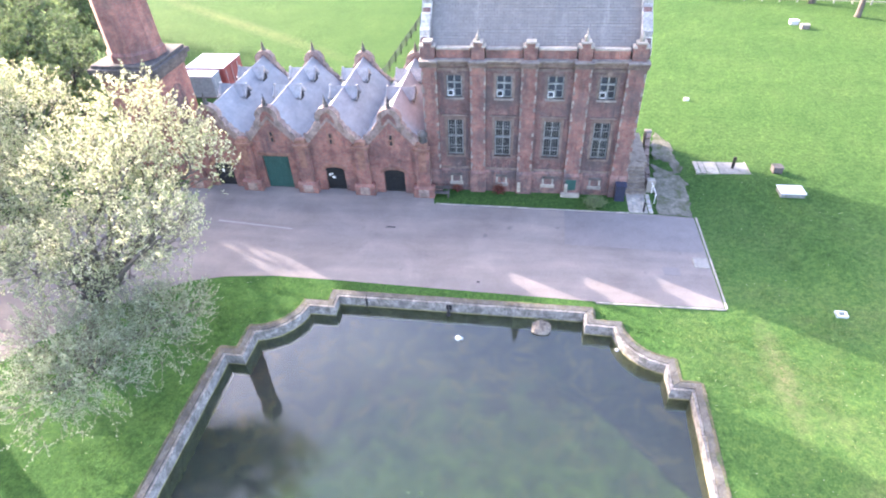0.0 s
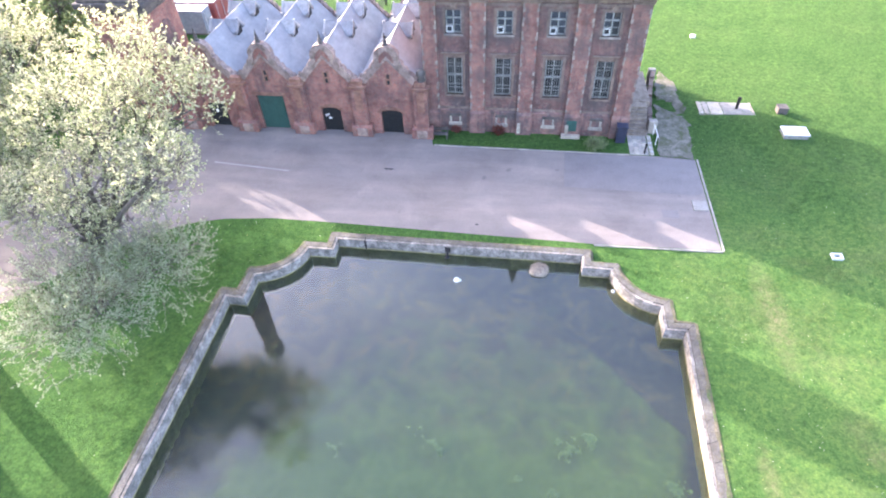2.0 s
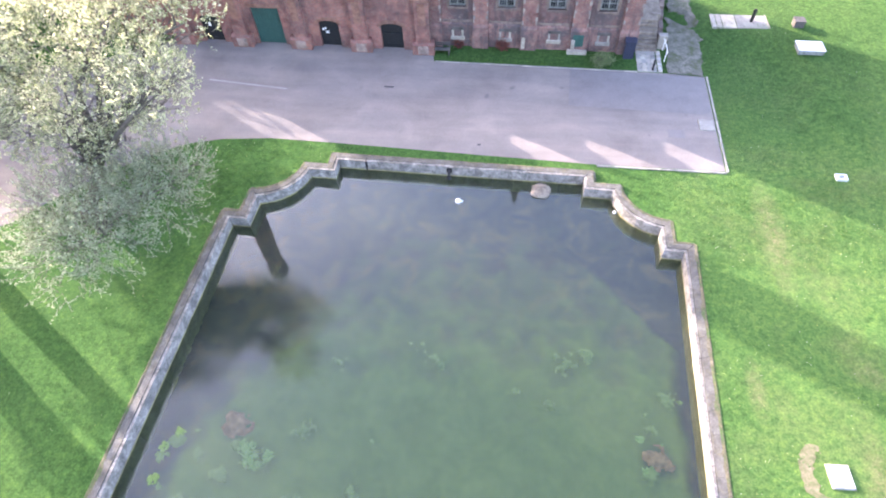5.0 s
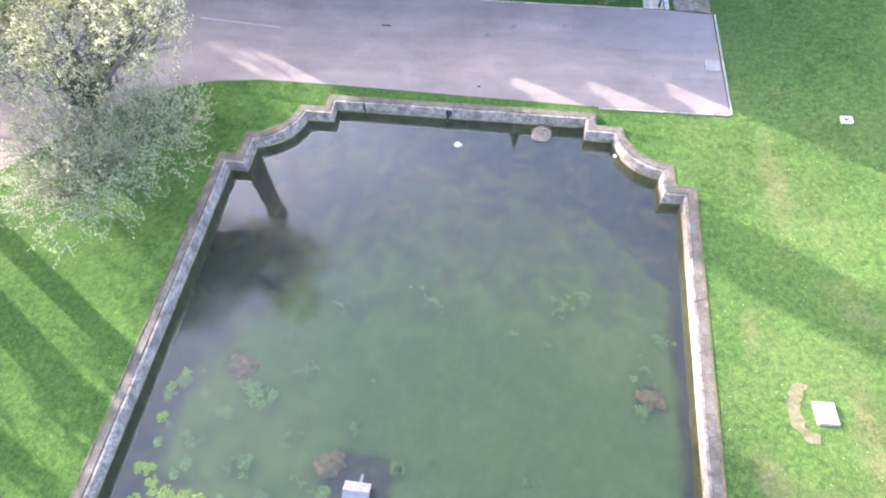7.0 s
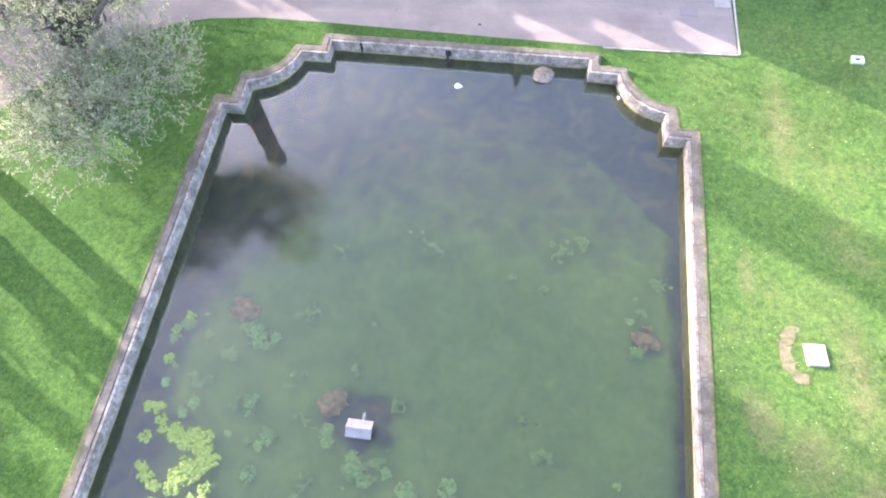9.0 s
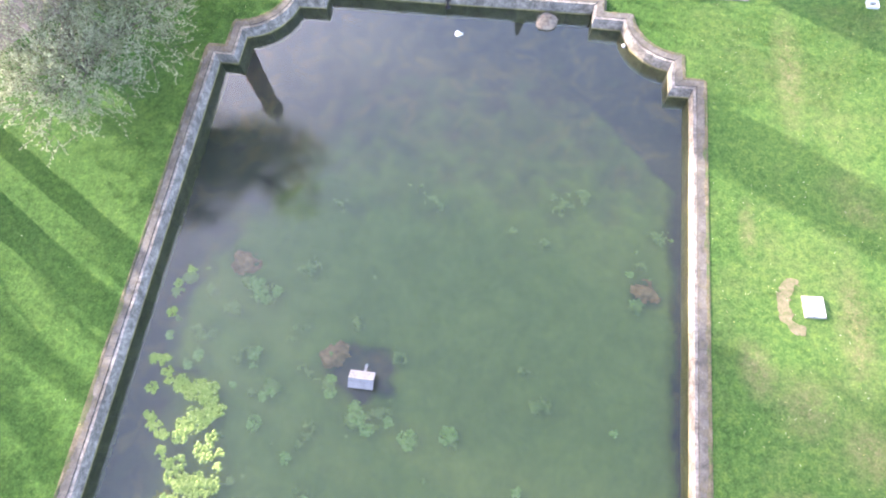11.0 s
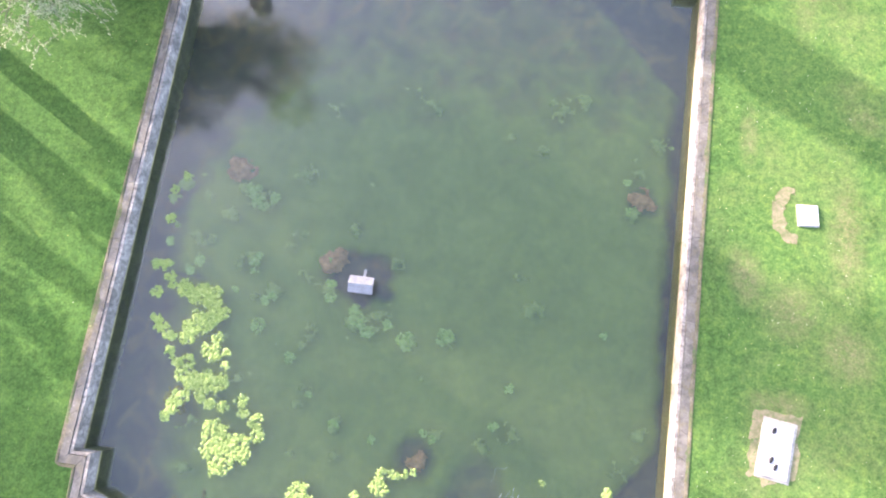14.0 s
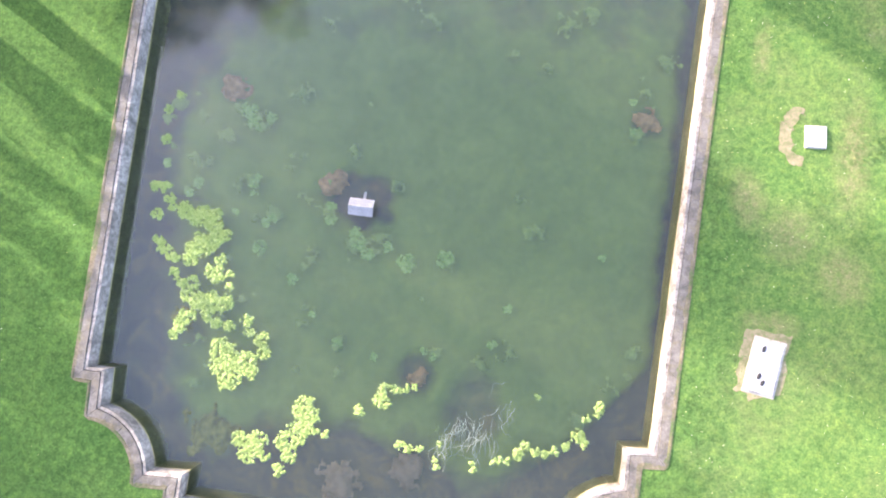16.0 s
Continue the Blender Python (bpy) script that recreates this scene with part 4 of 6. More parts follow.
# roof: slates course by course, gable copings in steps
slate = Mesh()
EAVE_Y, EAVE_Z, RIDGE_Y, RIDGE_Z = 40.65, 11.45, 45.2, 16.1
rise = Vector((0, RIDGE_Y - EAVE_Y, RIDGE_Z - EAVE_Z))
slope_len, u = rise.length, rise.normalized()
nrm = Vector((0, -u.z, u.y))
courses = int(slope_len / 0.235)
for r in range(courses):
    x = X0 + 0.5 - (0.22 if r % 2 else 0)
    while x < X1 - 0.5:
        w = 0.44
        a_, b_ = max(x, X0 + 0.5) + 0.006, min(x + w, X1 - 0.5) - 0.006
        if b_ - a_ > 0.05:
            lift = 0.035 + random.uniform(0, 0.012)
            p0 = Vector((0, EAVE_Y, EAVE_Z)) + u * (r * 0.235) + nrm * lift
            p1 = Vector((0, EAVE_Y, EAVE_Z)) + u * (r * 0.235 + 0.25)
            p2 = p0 - nrm * 0.03
            slate.poly([(a_, *p0.yz), (b_, *p0.yz), (b_, *p1.yz), (a_, *p1.yz), (a_, *p2.yz), (b_, *p2.yz)], [(0, 1, 2, 3), (4, 5, 1, 0)])
        x += w
roof = part("roof", Mesh().prism_x([(EAVE_Y - 0.1, EAVE_Z - 0.15), (RIDGE_Y, RIDGE_Z - 0.04), (BACK - 0.1, EAVE_Z - 0.15), (BACK - 0.1, EAVE_Z - 0.4), (EAVE_Y - 0.1, EAVE_Z - 0.4)], X0 + 0.5, X1 - 0.5), STONE_DARK, house)
tagged(part("slating", slate, SLATE, roof, "weathered grey slates in level courses"), kind="stuff")
part("gutter", Mesh().box(X0 + 0.5, X1 - 0.5, WALL_Y + 0.35, EAVE_Y, 11.1, 11.3), LEAD, roof)
part("ridge", Mesh().prism_x([(RIDGE_Y - 0.16, RIDGE_Z - 0.1), (RIDGE_Y, RIDGE_Z + 0.12), (RIDGE_Y + 0.16, RIDGE_Z - 0.1)], X0 + 0.5, X1 - 0.5), STONE, roof)
part("lightning_strip", Mesh().prism_x([(EAVE_Y + 0.02, EAVE_Z + 0.08), (EAVE_Y, EAVE_Z + 0.1), (RIDGE_Y, RIDGE_Z + 0.14), (RIDGE_Y, RIDGE_Z + 0.1)], 1.73, 1.75), BARS, roof)
part("ridge_spirelet", Mesh().stack([([(0.08 + r * a_, 45.2 + r * b_) for a_, b_ in ((-1, -1), (1, -1), (1, 1), (-1, 1))], z) for r, z in ((1.0, 15.0), (0.95, 16.4), (0.8, 16.5), (0.8, 18.2))]), LEAD, roof, "square lead-clad ventilator on the ridge")
part("spirelet_cap", Mesh().stack([([(0.08 + r * a_, 45.2 + r * b_) for a_, b_ in ((-1, -1), (1, -1), (1, 1), (-1, 1))], z) for r, z in ((1.05, 18.2), (1.05, 18.32), (0.72, 19.2), (0.44, 20.4), (0.1, 22.4), (0.04, 23.2))]), STONE_DARK, roof, "steep dark pointed cap of the ventilator")
for xe in (X0 - 0.06, X1 - 0.5):
    gab = part("gable_parapet", Mesh().prism_x([(WALL_Y, 11.2), (RIDGE_Y, 16.0), (RIDGE_Y, 16.5), (WALL_Y, 11.7)], xe, xe + 0.56), BRICK, house)
    y, z, odd = WALL_Y + 0.15, 11.75, 0
    while y < RIDGE_Y - 0.5:
        ln, h = (1.05, 0.42) if odd else (0.62, 0.16)
        t = Mesh().prism_x([(y, z - 0.4), (y, z + h), (y + 0.3, z + h + 0.12), (y + ln, z + ln * 1.05 + h * 0.4), (y + ln, z + ln - 0.5)], xe - 0.06, xe + 0.62)
        part("gable_coping", t, WHITE_STONE, gab)
        y, z, odd = y + ln + 0.04, z + ln * 1.03, 1 - odd

# ---- workshop range: four gabled bays with lead roofs ----
shed = thing("workshop_range", "low orange brick workshop with four shaped gables and lead roofs", "building", (-17.8, 45, 0))
RIDGES = [-10.45, -15.4, -20.35, -25.3]
PIERS = [-7.95, -12.93, -17.88, -22.83, -27.8]
SY, DOORS = 39.15, [(-11.35, -9.6, 2.2, "arch"), (-16.35, -14.7, 2.25, "arch"), (-21.65, -19.35, 3.1, "flat"), (-26.3, -24.6, 2.3, "arch")]
STEPS = [(2.28, 4.45), (2.32, 4.75), (2.12, 4.9), (1.98, 4.88), (1.9, 5.1), (1.7, 5.28), (1.58, 5.26), (1.5, 5.5), (1.36, 5.72), (1.2, 5.7), (1.12, 5.98), (1.0, 6.2), (0.86, 6.22), (0.82, 6.5), (0.84, 6.72), (0.74, 6.98), (0.56, 7.2), (0.34, 7.38), (0, 7.46)]


def shaped_gable(cx, y0, y1, z_base, name):
    """A brick gable wall from z_base up, with a scrolled stone coping, knobs on its steps and a finial."""
    half = [(cx + x, z) for x, z in STEPS]
    outline = [(cx - 2.28, z_base), (cx + 2.28, z_base)] + half + [(2 * cx - x, z) for x, z in half[-2::-1]]
    gable = part(name, Mesh().prism_y(outline, y0, y1), BRICK_SHED, shed)
    for side in (1, -1):
        over = [(cx + side * (x + 0.1), z + 0.1) for x, z in STEPS[:-1]] + [(cx, STEPS[-1][1] + 0.12)]
        under = [(cx + side * max(0.0, x - 0.24), z - 0.22) for x, z in STEPS]
        ring = over + under[::-1]
        part("gable_coping", Mesh().prism_y(ring if side > 0 else ring[::-1], y0 - 0.1, y1 + 0.1), GABLE_STONE, gable)
        inner = [(2.0, 4.5), (2.0, 4.3), (0.0, 6.45), (0.0, 6.75)]
        quad = [(cx + side * x, z) for x, z in inner]
        part("raking_band", Mesh().prism_y(quad if side < 0 else quad[::-1], y0 - 0.06, y0 + 0.05), GABLE_STONE, gable)
        for i in (2, 6, 9, 12):
            x, z = STEPS[i]
            part("knob", Mesh().lathe(cx + side * (x + 0.02), (y0 + y1) / 2, [(0.12, z + 0.02), (0.17, z + 0.14), (0.13, z + 0.26), (0.04, z + 0.34)], 7), GABLE_STONE, gable)
    part("finial", Mesh().lathe(cx, (y0 + y1) / 2, [(0.24, 7.46), (0.24, 7.62), (0.12, 7.68), (0.18, 7.82), (0.16, 7.9), (0.07, 7.98), (0.11, 8.1), (0.08, 8.2), (0.04, 8.26), (0.04, 8.36), (0.015, 8.5)], 8), STONE_DARK, gable, "dark turned stone finial", True)
    return gable


for cx, (d0, d1, dz, shape) in zip(RIDGES, DOORS):
    dc, w = (d0 + d1) / 2, (d1 - d0) / 2
    spring = dz - (0.28 if shape == "arch" else 0)
    top = dz + 0.02
    m = Mesh().box(cx - 2.5, d0, SY, SY + 0.45, 0, top).box(d1, cx + 2.5, SY, SY + 0.45, 0, top)
    m.box(cx - 2.5, cx + 2.5, SY, SY + 0.45, top, 4.45)
    if shape == "arch":
        for s_ in (1, -1):
            corner = [(dc + s_ * w, spring)] + [(dc + s_ * w * math.cos(radians(q)), spring + 0.28 * math.sin(radians(q))) for q in (0, 22, 45, 67, 90)][1:] + [(dc, top), (dc + s_ * w, top)]
            m.prism_y(corner if s_ < 0 else corner[::-1], SY, SY + 0.45)
    part("front_wall", m, BRICK_SHED, shed)
    g = shaped_gable(cx, SY, SY + 0.4, 4.45, "front_gable")
    part("slit_window", Mesh().box(cx - 0.1, cx + 0.1, SY - 0.01, SY + 0.05, 4.45, 5.3), BLACK_DOOR, g)
    part("slit_surround", Mesh().box(cx - 0.26, cx - 0.1, SY - 0.03, SY + 0.05, 4.4, 5.4, 0.02).box(cx + 0.1, cx + 0.26, SY - 0.03, SY + 0.05, 4.4, 5.4, 0.02).box(cx - 0.1, cx + 0.1, SY - 0.03, SY + 0.05, 4.8, 4.95), TERRACOTTA, g)
    shaped_gable(cx, 51.2, 51.6, 0.0, "back_gable")
    # doors
    if shape == "flat":
        door = part("sliding_door", Mesh().box(d0, d1, SY + 0.2, SY + 0.28, 0.02, dz), GREEN_DOOR, shed, "wide dark green boarded door")
        for i in range(9):
            x = d0 + 0.04 + i * (d1 - d0 - 0.08) / 9
            part("board", Mesh().box(x, x + (d1 - d0 - 0.08) / 9 - 0.015, SY + 0.17, SY + 0.2, 0.05, dz - 0.04, 0.01), GREEN_DOOR, door)
        part("lintel", Mesh().box(d0 - 0.3, d1 + 0.3, SY - 0.03, SY + 0.3, dz + 0.03, dz + 0.32, 0.02), TERRACOTTA, shed)
    else:
        arch_pts = [(d0, 0.02), (d1, 0.02)] + [(dc + w * math.cos(radians(q)), spring + 0.28 * math.sin(radians(q))) for q in (0, 30, 60, 90, 120, 150, 180)]
        door = part("double_door", Mesh().prism_y(arch_pts, SY + 0.25, SY + 0.32), BLACK_DOOR, shed, "black arched double door")
        for s_ in (-1, 1):
            x0, x1 = sorted((dc + s_ * 0.02, dc + s_ * (w - 0.03)))
            for zz in (0.15, 1.2):
                part("door_rail", Mesh().box(x0, x1, SY + 0.2, SY + 0.25, zz, zz + 0.14), BLACK_DOOR, door)
            part("plank_joint", Mesh().box(dc + s_ * w * 0.5 - 0.01, dc + s_ * w * 0.5 + 0.01, SY + 0.235, SY + 0.25, 0.3, 1.9), IRON, door)
        vou = Mesh()
        for i in range(9):
            q0, q1 = radians(180 - i * 20), radians(180 - i * 20 - 18)
            ring = [(dc + (w + e_) * math.cos(q), spring + (0.28 + e_) * math.sin(q)) for e_, q in ((0.02, q0), (0.3, q0), (0.3, q1), (0.02, q1))]
            vou.prism_y(ring[::-1], SY - 0.03, SY + 0.2)
        part("arch_ring", vou, TERRACOTTA, shed)
for sx, sz, w, h in ((-16.05, 1.42, 0.16, 0.2), (-15.75, 1.18, 0.26, 0.2), (-15.85, 1.5, 0.14, 0.14)):
    part("notice", Mesh().box(sx - w / 2, sx + w / 2, SY + 0.17, SY + 0.2, sz - h / 2, sz + h / 2), WHITE, shed, "small white notice on the door")
part("notice", Mesh().box(-25.7, -25.5, SY + 0.17, SY + 0.2, 1.3, 1.6), WHITE, shed, "small white notice on the door")
for px in PIERS:
    pr = part("pier", Mesh().box(px - 0.55, px + 0.55, SY - 0.45, SY + 0.05, 0.9, 4.3), BRICK_SHED, shed)
    part("pier_panel", Mesh().box(px - 0.3, px + 0.3, SY - 0.5, SY - 0.44, 2.4, 4.15, 0.03), TERRACOTTA, pr, "stained terracotta panel")
    part("pier_foot", Mesh().prism_x([(SY - 0.62, 0), (SY + 0.05, 0), (SY + 0.05, 1.0), (SY - 0.45, 1.0), (SY - 0.62, 0.85)], px - 0.85, px + 0.85), BRICK_SHED, pr)
    part("pier_block", Mesh().box(px - 0.42, px + 0.42, SY - 0.67, SY - 0.6, 0.12, 0.8, 0.03), GABLE_STONE, pr)
    part("pier_cap", Mesh().box(px - 0.68, px + 0.68, SY - 0.58, SY + 0.1, 4.3, 4.5, 0.04).box(px - 0.45, px + 0.45, SY - 0.4, SY + 0.1, 4.5, 4.9, 0.06), TERRACOTTA, pr)
ball = part("pier_ornament", Mesh().lathe(-7.85, SY - 0.1, [(0.3, 4.9), (0.34, 5.05), (0.2, 5.2), (0.36, 5.4), (0.38, 5.6), (0.22, 5.8), (0.05, 5.86)], 10), STONE_DARK, shed, smooth=True)
for cx in RIDGES:
    rf = part("roof", Mesh().prism_y([(cx - 2.47, 4.55), (cx - 2.47, 4.4), (cx + 2.47, 4.4), (cx + 2.47, 4.55), (cx + 0.06, 7.02), (cx - 0.06, 7.02)], SY + 0.4, 51.2), LEAD, shed, "pale grey lead roof")
    part("ridge_roll", Mesh().tube([(cx, SY + 0.42, 7.03), (cx, 51.18, 7.03)], [0.08, 0.08], 8), LEAD, rf)
    for yy in (44.3, 48.2):
        # the lit look of the vent roof is in its paler colour
        v_ = part("ridge_vent", Mesh().prism_x([(yy - 0.75, 6.3), (yy + 0.75, 6.3), (yy, 7.16)], cx - 1.1, cx + 1.1).box(cx - 1.04, cx + 1.04, yy - 0.55, yy + 0.55, 5.6, 6.32), LEAD_LIT_PALE, rf)
        for s_ in (-1, 1):
            xa = cx + s_ * 1.1
            part("vent_end", Mesh().prism_x([(yy - 0.8, 6.26), (yy - 0.55, 6.26), (yy, 6.9), (yy + 0.55, 6.26), (yy + 0.8, 6.26), (yy + 0.86, 6.5), (yy + 0.7, 6.52), (yy + 0.14, 7.12), (yy + 0.12, 7.26), (yy - 0.12, 7.26), (yy - 0.14, 7.12), (yy - 0.7, 6.52), (yy - 0.86, 6.5)], min(xa, xa + s_ * 0.14), max(xa, xa + s_ * 0.14)), LEAD_LIT_PALE, rf)
            part("vent_louvre", Mesh().box(min(xa - s_ * 0.04, xa + s_ * 0.01), max(xa - s_ * 0.04, xa + s_ * 0.01), yy - 0.45, yy + 0.45, 5.7, 6.5), BLACK_DOOR, rf)
part("side_wall", Mesh().box(-27.8, -27.35, SY + 0.45, 51.2, 0, 4.6), BRICK_SHED, shed)

# ---- chimney ----
stack = thing("chimney_stack", "tall octagonal red brick chimney on a square plinth", "chimney", (-31.5, 42.0, 0))
CX, CY = -31.6, 42.1
part("plinth", Mesh().box(CX - 2.3, CX + 2.3, CY - 2.3, CY + 2.3, 0, 9.1), BRICK_SHED, stack)
for z0, z1, o in ((9.1, 9.4, 0.15), (9.4, 9.8, 0.35), (9.8, 10.2, 0.55), (10.2, 10.45, 0.3)):
    part("plinth_cornice", Mesh().box(CX - 2.3 - o, CX + 2.3 + o, CY - 2.3 - o, CY + 2.3 + o, z0, z1, 0.05), STONE_DARK, stack)
part("arched_panel", Mesh().prism_x([(CY - 1.0, 3.0), (CY + 1.0, 3.0), (CY + 1.0, 7.0)] + [(CY + math.cos(radians(q)), 7.0 + math.sin(radians(q))) for q in (30, 60, 90, 120, 150)] + [(CY - 1.0, 7.0)], CX + 2.3, CX + 2.36), BRICK, stack)
part("shaft", Mesh().lathe(CX, CY, [(2.25, 10.4), (2.25, 11.0), (2.08, 11.2), (1.9, 20.2), (1.96, 20.3), (1.96, 20.7), (1.5, 21.4), (1.02, 34.6)], 8, radians(22.5)), BRICK_SHED, stack)
part("string_course", Mesh().lathe(CX, CY, [(1.1, 32.2), (1.22, 32.3), (1.22, 32.5), (1.1, 32.6)], 8, radians(22.5)), STONE_DARK, stack)
part("crown", Mesh().lathe(CX, CY, [(1.02, 34.6), (1.18, 34.8), (1.18, 35.1), (1.34, 35.5), (1.4, 35.8), (1.4, 36.5), (1.28, 36.9), (1.12, 37.3), (0.95, 37.4)], 8, radians(22.5)), STONE_DARK, stack)

# ---- trees ----
def leaf(m, p, d, size):
    """One small leaf: a folded kite."""
    side = d.cross(Vector((random.uniform(-1, 1), random.uniform(-1, 1), random.uniform(-1, 1)))).normalized() * size * 0.3
    n_ = d.cross(side).normalized() * size * 0.12
    m.poly([p, p + d * size * 0.5 + side + n_, p + d * size, p + d * size * 0.5 - side + n_], [(0, 1, 2, 3)])


def tree(name, label, base, lobes, trunk_r, fork, leaf_mat, sprays=150, leaf_size=0.16, leaves=12, lift=0.6, group="", spread=(0.18, 0.55)):
    """Tapered trunk, a limb to each lobe of the crown, sprays of twigs and leaves about the lobe."""
    x, y, z = base
    t = thing(name, label, "tree", base, group)
    wood, twigs, crown = Mesh(), Mesh(), Mesh()
    b, f = Vector(base), Vector(fork)
    mid = b.lerp(f, 0.5) + Vector((random.uniform(-0.2, 0.2), random.uniform(-0.2, 0.2), 0))
    wood.tube([b - Vector((0, 0, 0.3)), b + Vector((0, 0, 0.25)), mid, f], [trunk_r * 1.5, trunk_r * 1.1, trunk_r * 0.9, trunk_r * 0.75], 10)
    for lx, ly, lz, r in lobes:
        c = Vector((lx, ly, lz))
        bend = f.lerp(c, 0.5) + Vector((random.uniform(-0.6, 0.6), random.uniform(-0.6, 0.6), random.uniform(0.2, 1.0)))
        path = [f, f.lerp(bend, 0.5) + Vector((0, 0, 0.2)), bend, bend.lerp(c, 0.6), c]
        wood.tube(path, [trunk_r * 0.45, trunk_r * 0.34, trunk_r * 0.24, trunk_r * 0.15, trunk_r * 0.07], 7)
        n = int(sprays * (r / 3.0) ** 2)
        hubs = []
        for k in range(max(6, n // 10)):
            d = Vector((random.gauss(0, 1), random.gauss(0, 1), random.gauss(0.15, 0.8))).normalized()
            h = c + d * r * random.uniform(0.35, 0.75)
            s = path[2].lerp(c, random.uniform(0.2, 1))
            wood.tube([s, s.lerp(h, 0.5) + Vector((0, 0, random.uniform(-0.1, 0.3))), h], [trunk_r * 0.13, trunk_r * 0.08, trunk_r * 0.04], 5)
            hubs.append(h)
        for k in range(n):
            h = random.choice(hubs)
            out = (h - c).normalized()
            d = (out + Vector((random.gauss(0, 0.6), random.gauss(0, 0.6), random.gauss(lift * 0.8, 0.45)))).normalized()
            ln = r * random.uniform(*spread)
            end = h + d * ln + Vector((0, 0, lift * 0.25 * ln))
            bow = h.lerp(end, 0.5) + Vector((random.uniform(-0.12, 0.12), random.uniform(-0.12, 0.12), -0.05))
            twigs.tube([h, bow, end], [0.015, 0.011, 0.005], 3)
            for i in range(leaves):
                q = random.uniform(0.15, 1.05)
                p = (h.lerp(bow, q * 2) if q < 0.5 else bow.lerp(end, q * 2 - 1)) + Vector((random.gauss(0, 0.06), random.gauss(0, 0.06), random.gauss(0, 0.06)))
                leaf(crown, p, (d + Vector((random.gauss(0, 0.8), random.gauss(0, 0.8), random.gauss(0, 0.8)))).normalized(), leaf_size * random.uniform(0.6, 1.3))
    part("trunk", wood, BARK, t, "dark bark trunk and limbs", True)
    part("twig_mass", twigs, TWIG, t)
    part("crown", crown, leaf_mat, t)
    return t


def blossom_tree(label, base, lobes, trunk_r, fork, mat, shoots, per=13, size=0.12, lift=0.7):
    """A spreading tree in flower: bent limbs, branches that divide, and long shoots strung with tufts of blossom."""
    t = thing("blossom_tree", label, "tree", base)
    b, f = Vector(base), Vector(fork)
    jit = lambda a_: Vector((random.gauss(0, a_), random.gauss(0, a_), random.gauss(0, a_)))
    mid = b.lerp(f, 0.5) + Vector((0.15, -0.2, 0))
    part("trunk", Mesh().tube([b - Vector((0, 0, 0.3)), b + Vector((0, 0, 0.25)), mid, f], [trunk_r * 1.5, trunk_r * 1.1, trunk_r * 0.9, trunk_r * 0.75], 10), BARK, t, smooth=True)
    twigs, crown = Mesh(), Mesh()
    for lx, ly, lz, r in lobes:
        limb, c = Mesh(), Vector((lx, ly, lz))
        bend = f.lerp(c, 0.5) + jit(0.35) + Vector((0, 0, 0.5))
        path = [f, f.lerp(bend, 0.5) + jit(0.2), bend, bend.lerp(c, 0.55) + jit(0.2), c + jit(0.2)]
        limb.tube(path, [trunk_r * 0.5, trunk_r * 0.4, trunk_r * 0.3, trunk_r * 0.2, trunk_r * 0.1], 7)
        for k in range(max(7, int(9 * (r / 2.4) ** 2))):
            d = Vector((random.gauss(0, 1), random.gauss(0, 1), random.gauss(0.2, 0.75))).normalized()
            s = bend.lerp(c, random.uniform(0.15, 1.0))
            h = c + d * r * random.uniform(0.45, 0.72)
            knee = s.lerp(h, 0.5) + jit(0.18) + Vector((0, 0, 0.12))
            limb.tube([s, knee, h], [trunk_r * 0.14, trunk_r * 0.09, trunk_r * 0.05], 5)
            for q in range(4):
                e_ = h + (d + jit(0.55) + Vector((0, 0, 0.2))).normalized() * r * random.uniform(0.2, 0.36)
                limb.tube([knee.lerp(h, 0.6 + 0.2 * q), h.lerp(e_, 0.5) + jit(0.06), e_], [trunk_r * 0.05, trunk_r * 0.04, 0.008], 4)
        part("limb", limb, BARK, t, "dark bark limb with dividing branches", True)
        for k in range(int(shoots * (r / 2.4) ** 2)):
            d = Vector((random.gauss(0, 1), random.gauss(0, 1), random.gauss(0.1, 0.85))).normalized()
            if d.z < -0.15 and random.random() < 0.7:  # the underside is nearly bare
                continue
            rough_ = 1 + 0.3 * noise.noise(Vector((lx, ly, lz)) + d * 1.7)
            p0 = c + d * r * rough_ * random.uniform(0.3, 1.04) ** 0.5
            way = (d * 0.7 + jit(0.4) + Vector((0, 0, lift * random.uniform(0.2, 1.0)))).normalized()
            ln = r * random.uniform(0.14, 0.4)
            p1 = p0 + way * ln * 0.5 + jit(0.04)
            p2 = p0 + way * ln + Vector((0, 0, 0.12 * lift * ln))
            twigs.tube([p0 - way * 0.25, p1, p2], [0.013, 0.01, 0.004], 3)
            n = max(3, int(per * ln / 0.8))
            for i in range(n):
                q = (i + random.random()) / n
                p = (p0.lerp(p1, q * 2) if q < 0.5 else p1.lerp(p2, q * 2 - 1)) + jit(0.025)
                for g in range(2):
                    leaf(crown, p, (way * 0.3 + jit(0.7)).normalized(), size * random.uniform(0.55, 1.25))
    tagged(part("twig_mass", twigs, TWIG, t), kind="stuff")
    tagged(part("crown", crown, mat, t), kind="stuff")
    return t


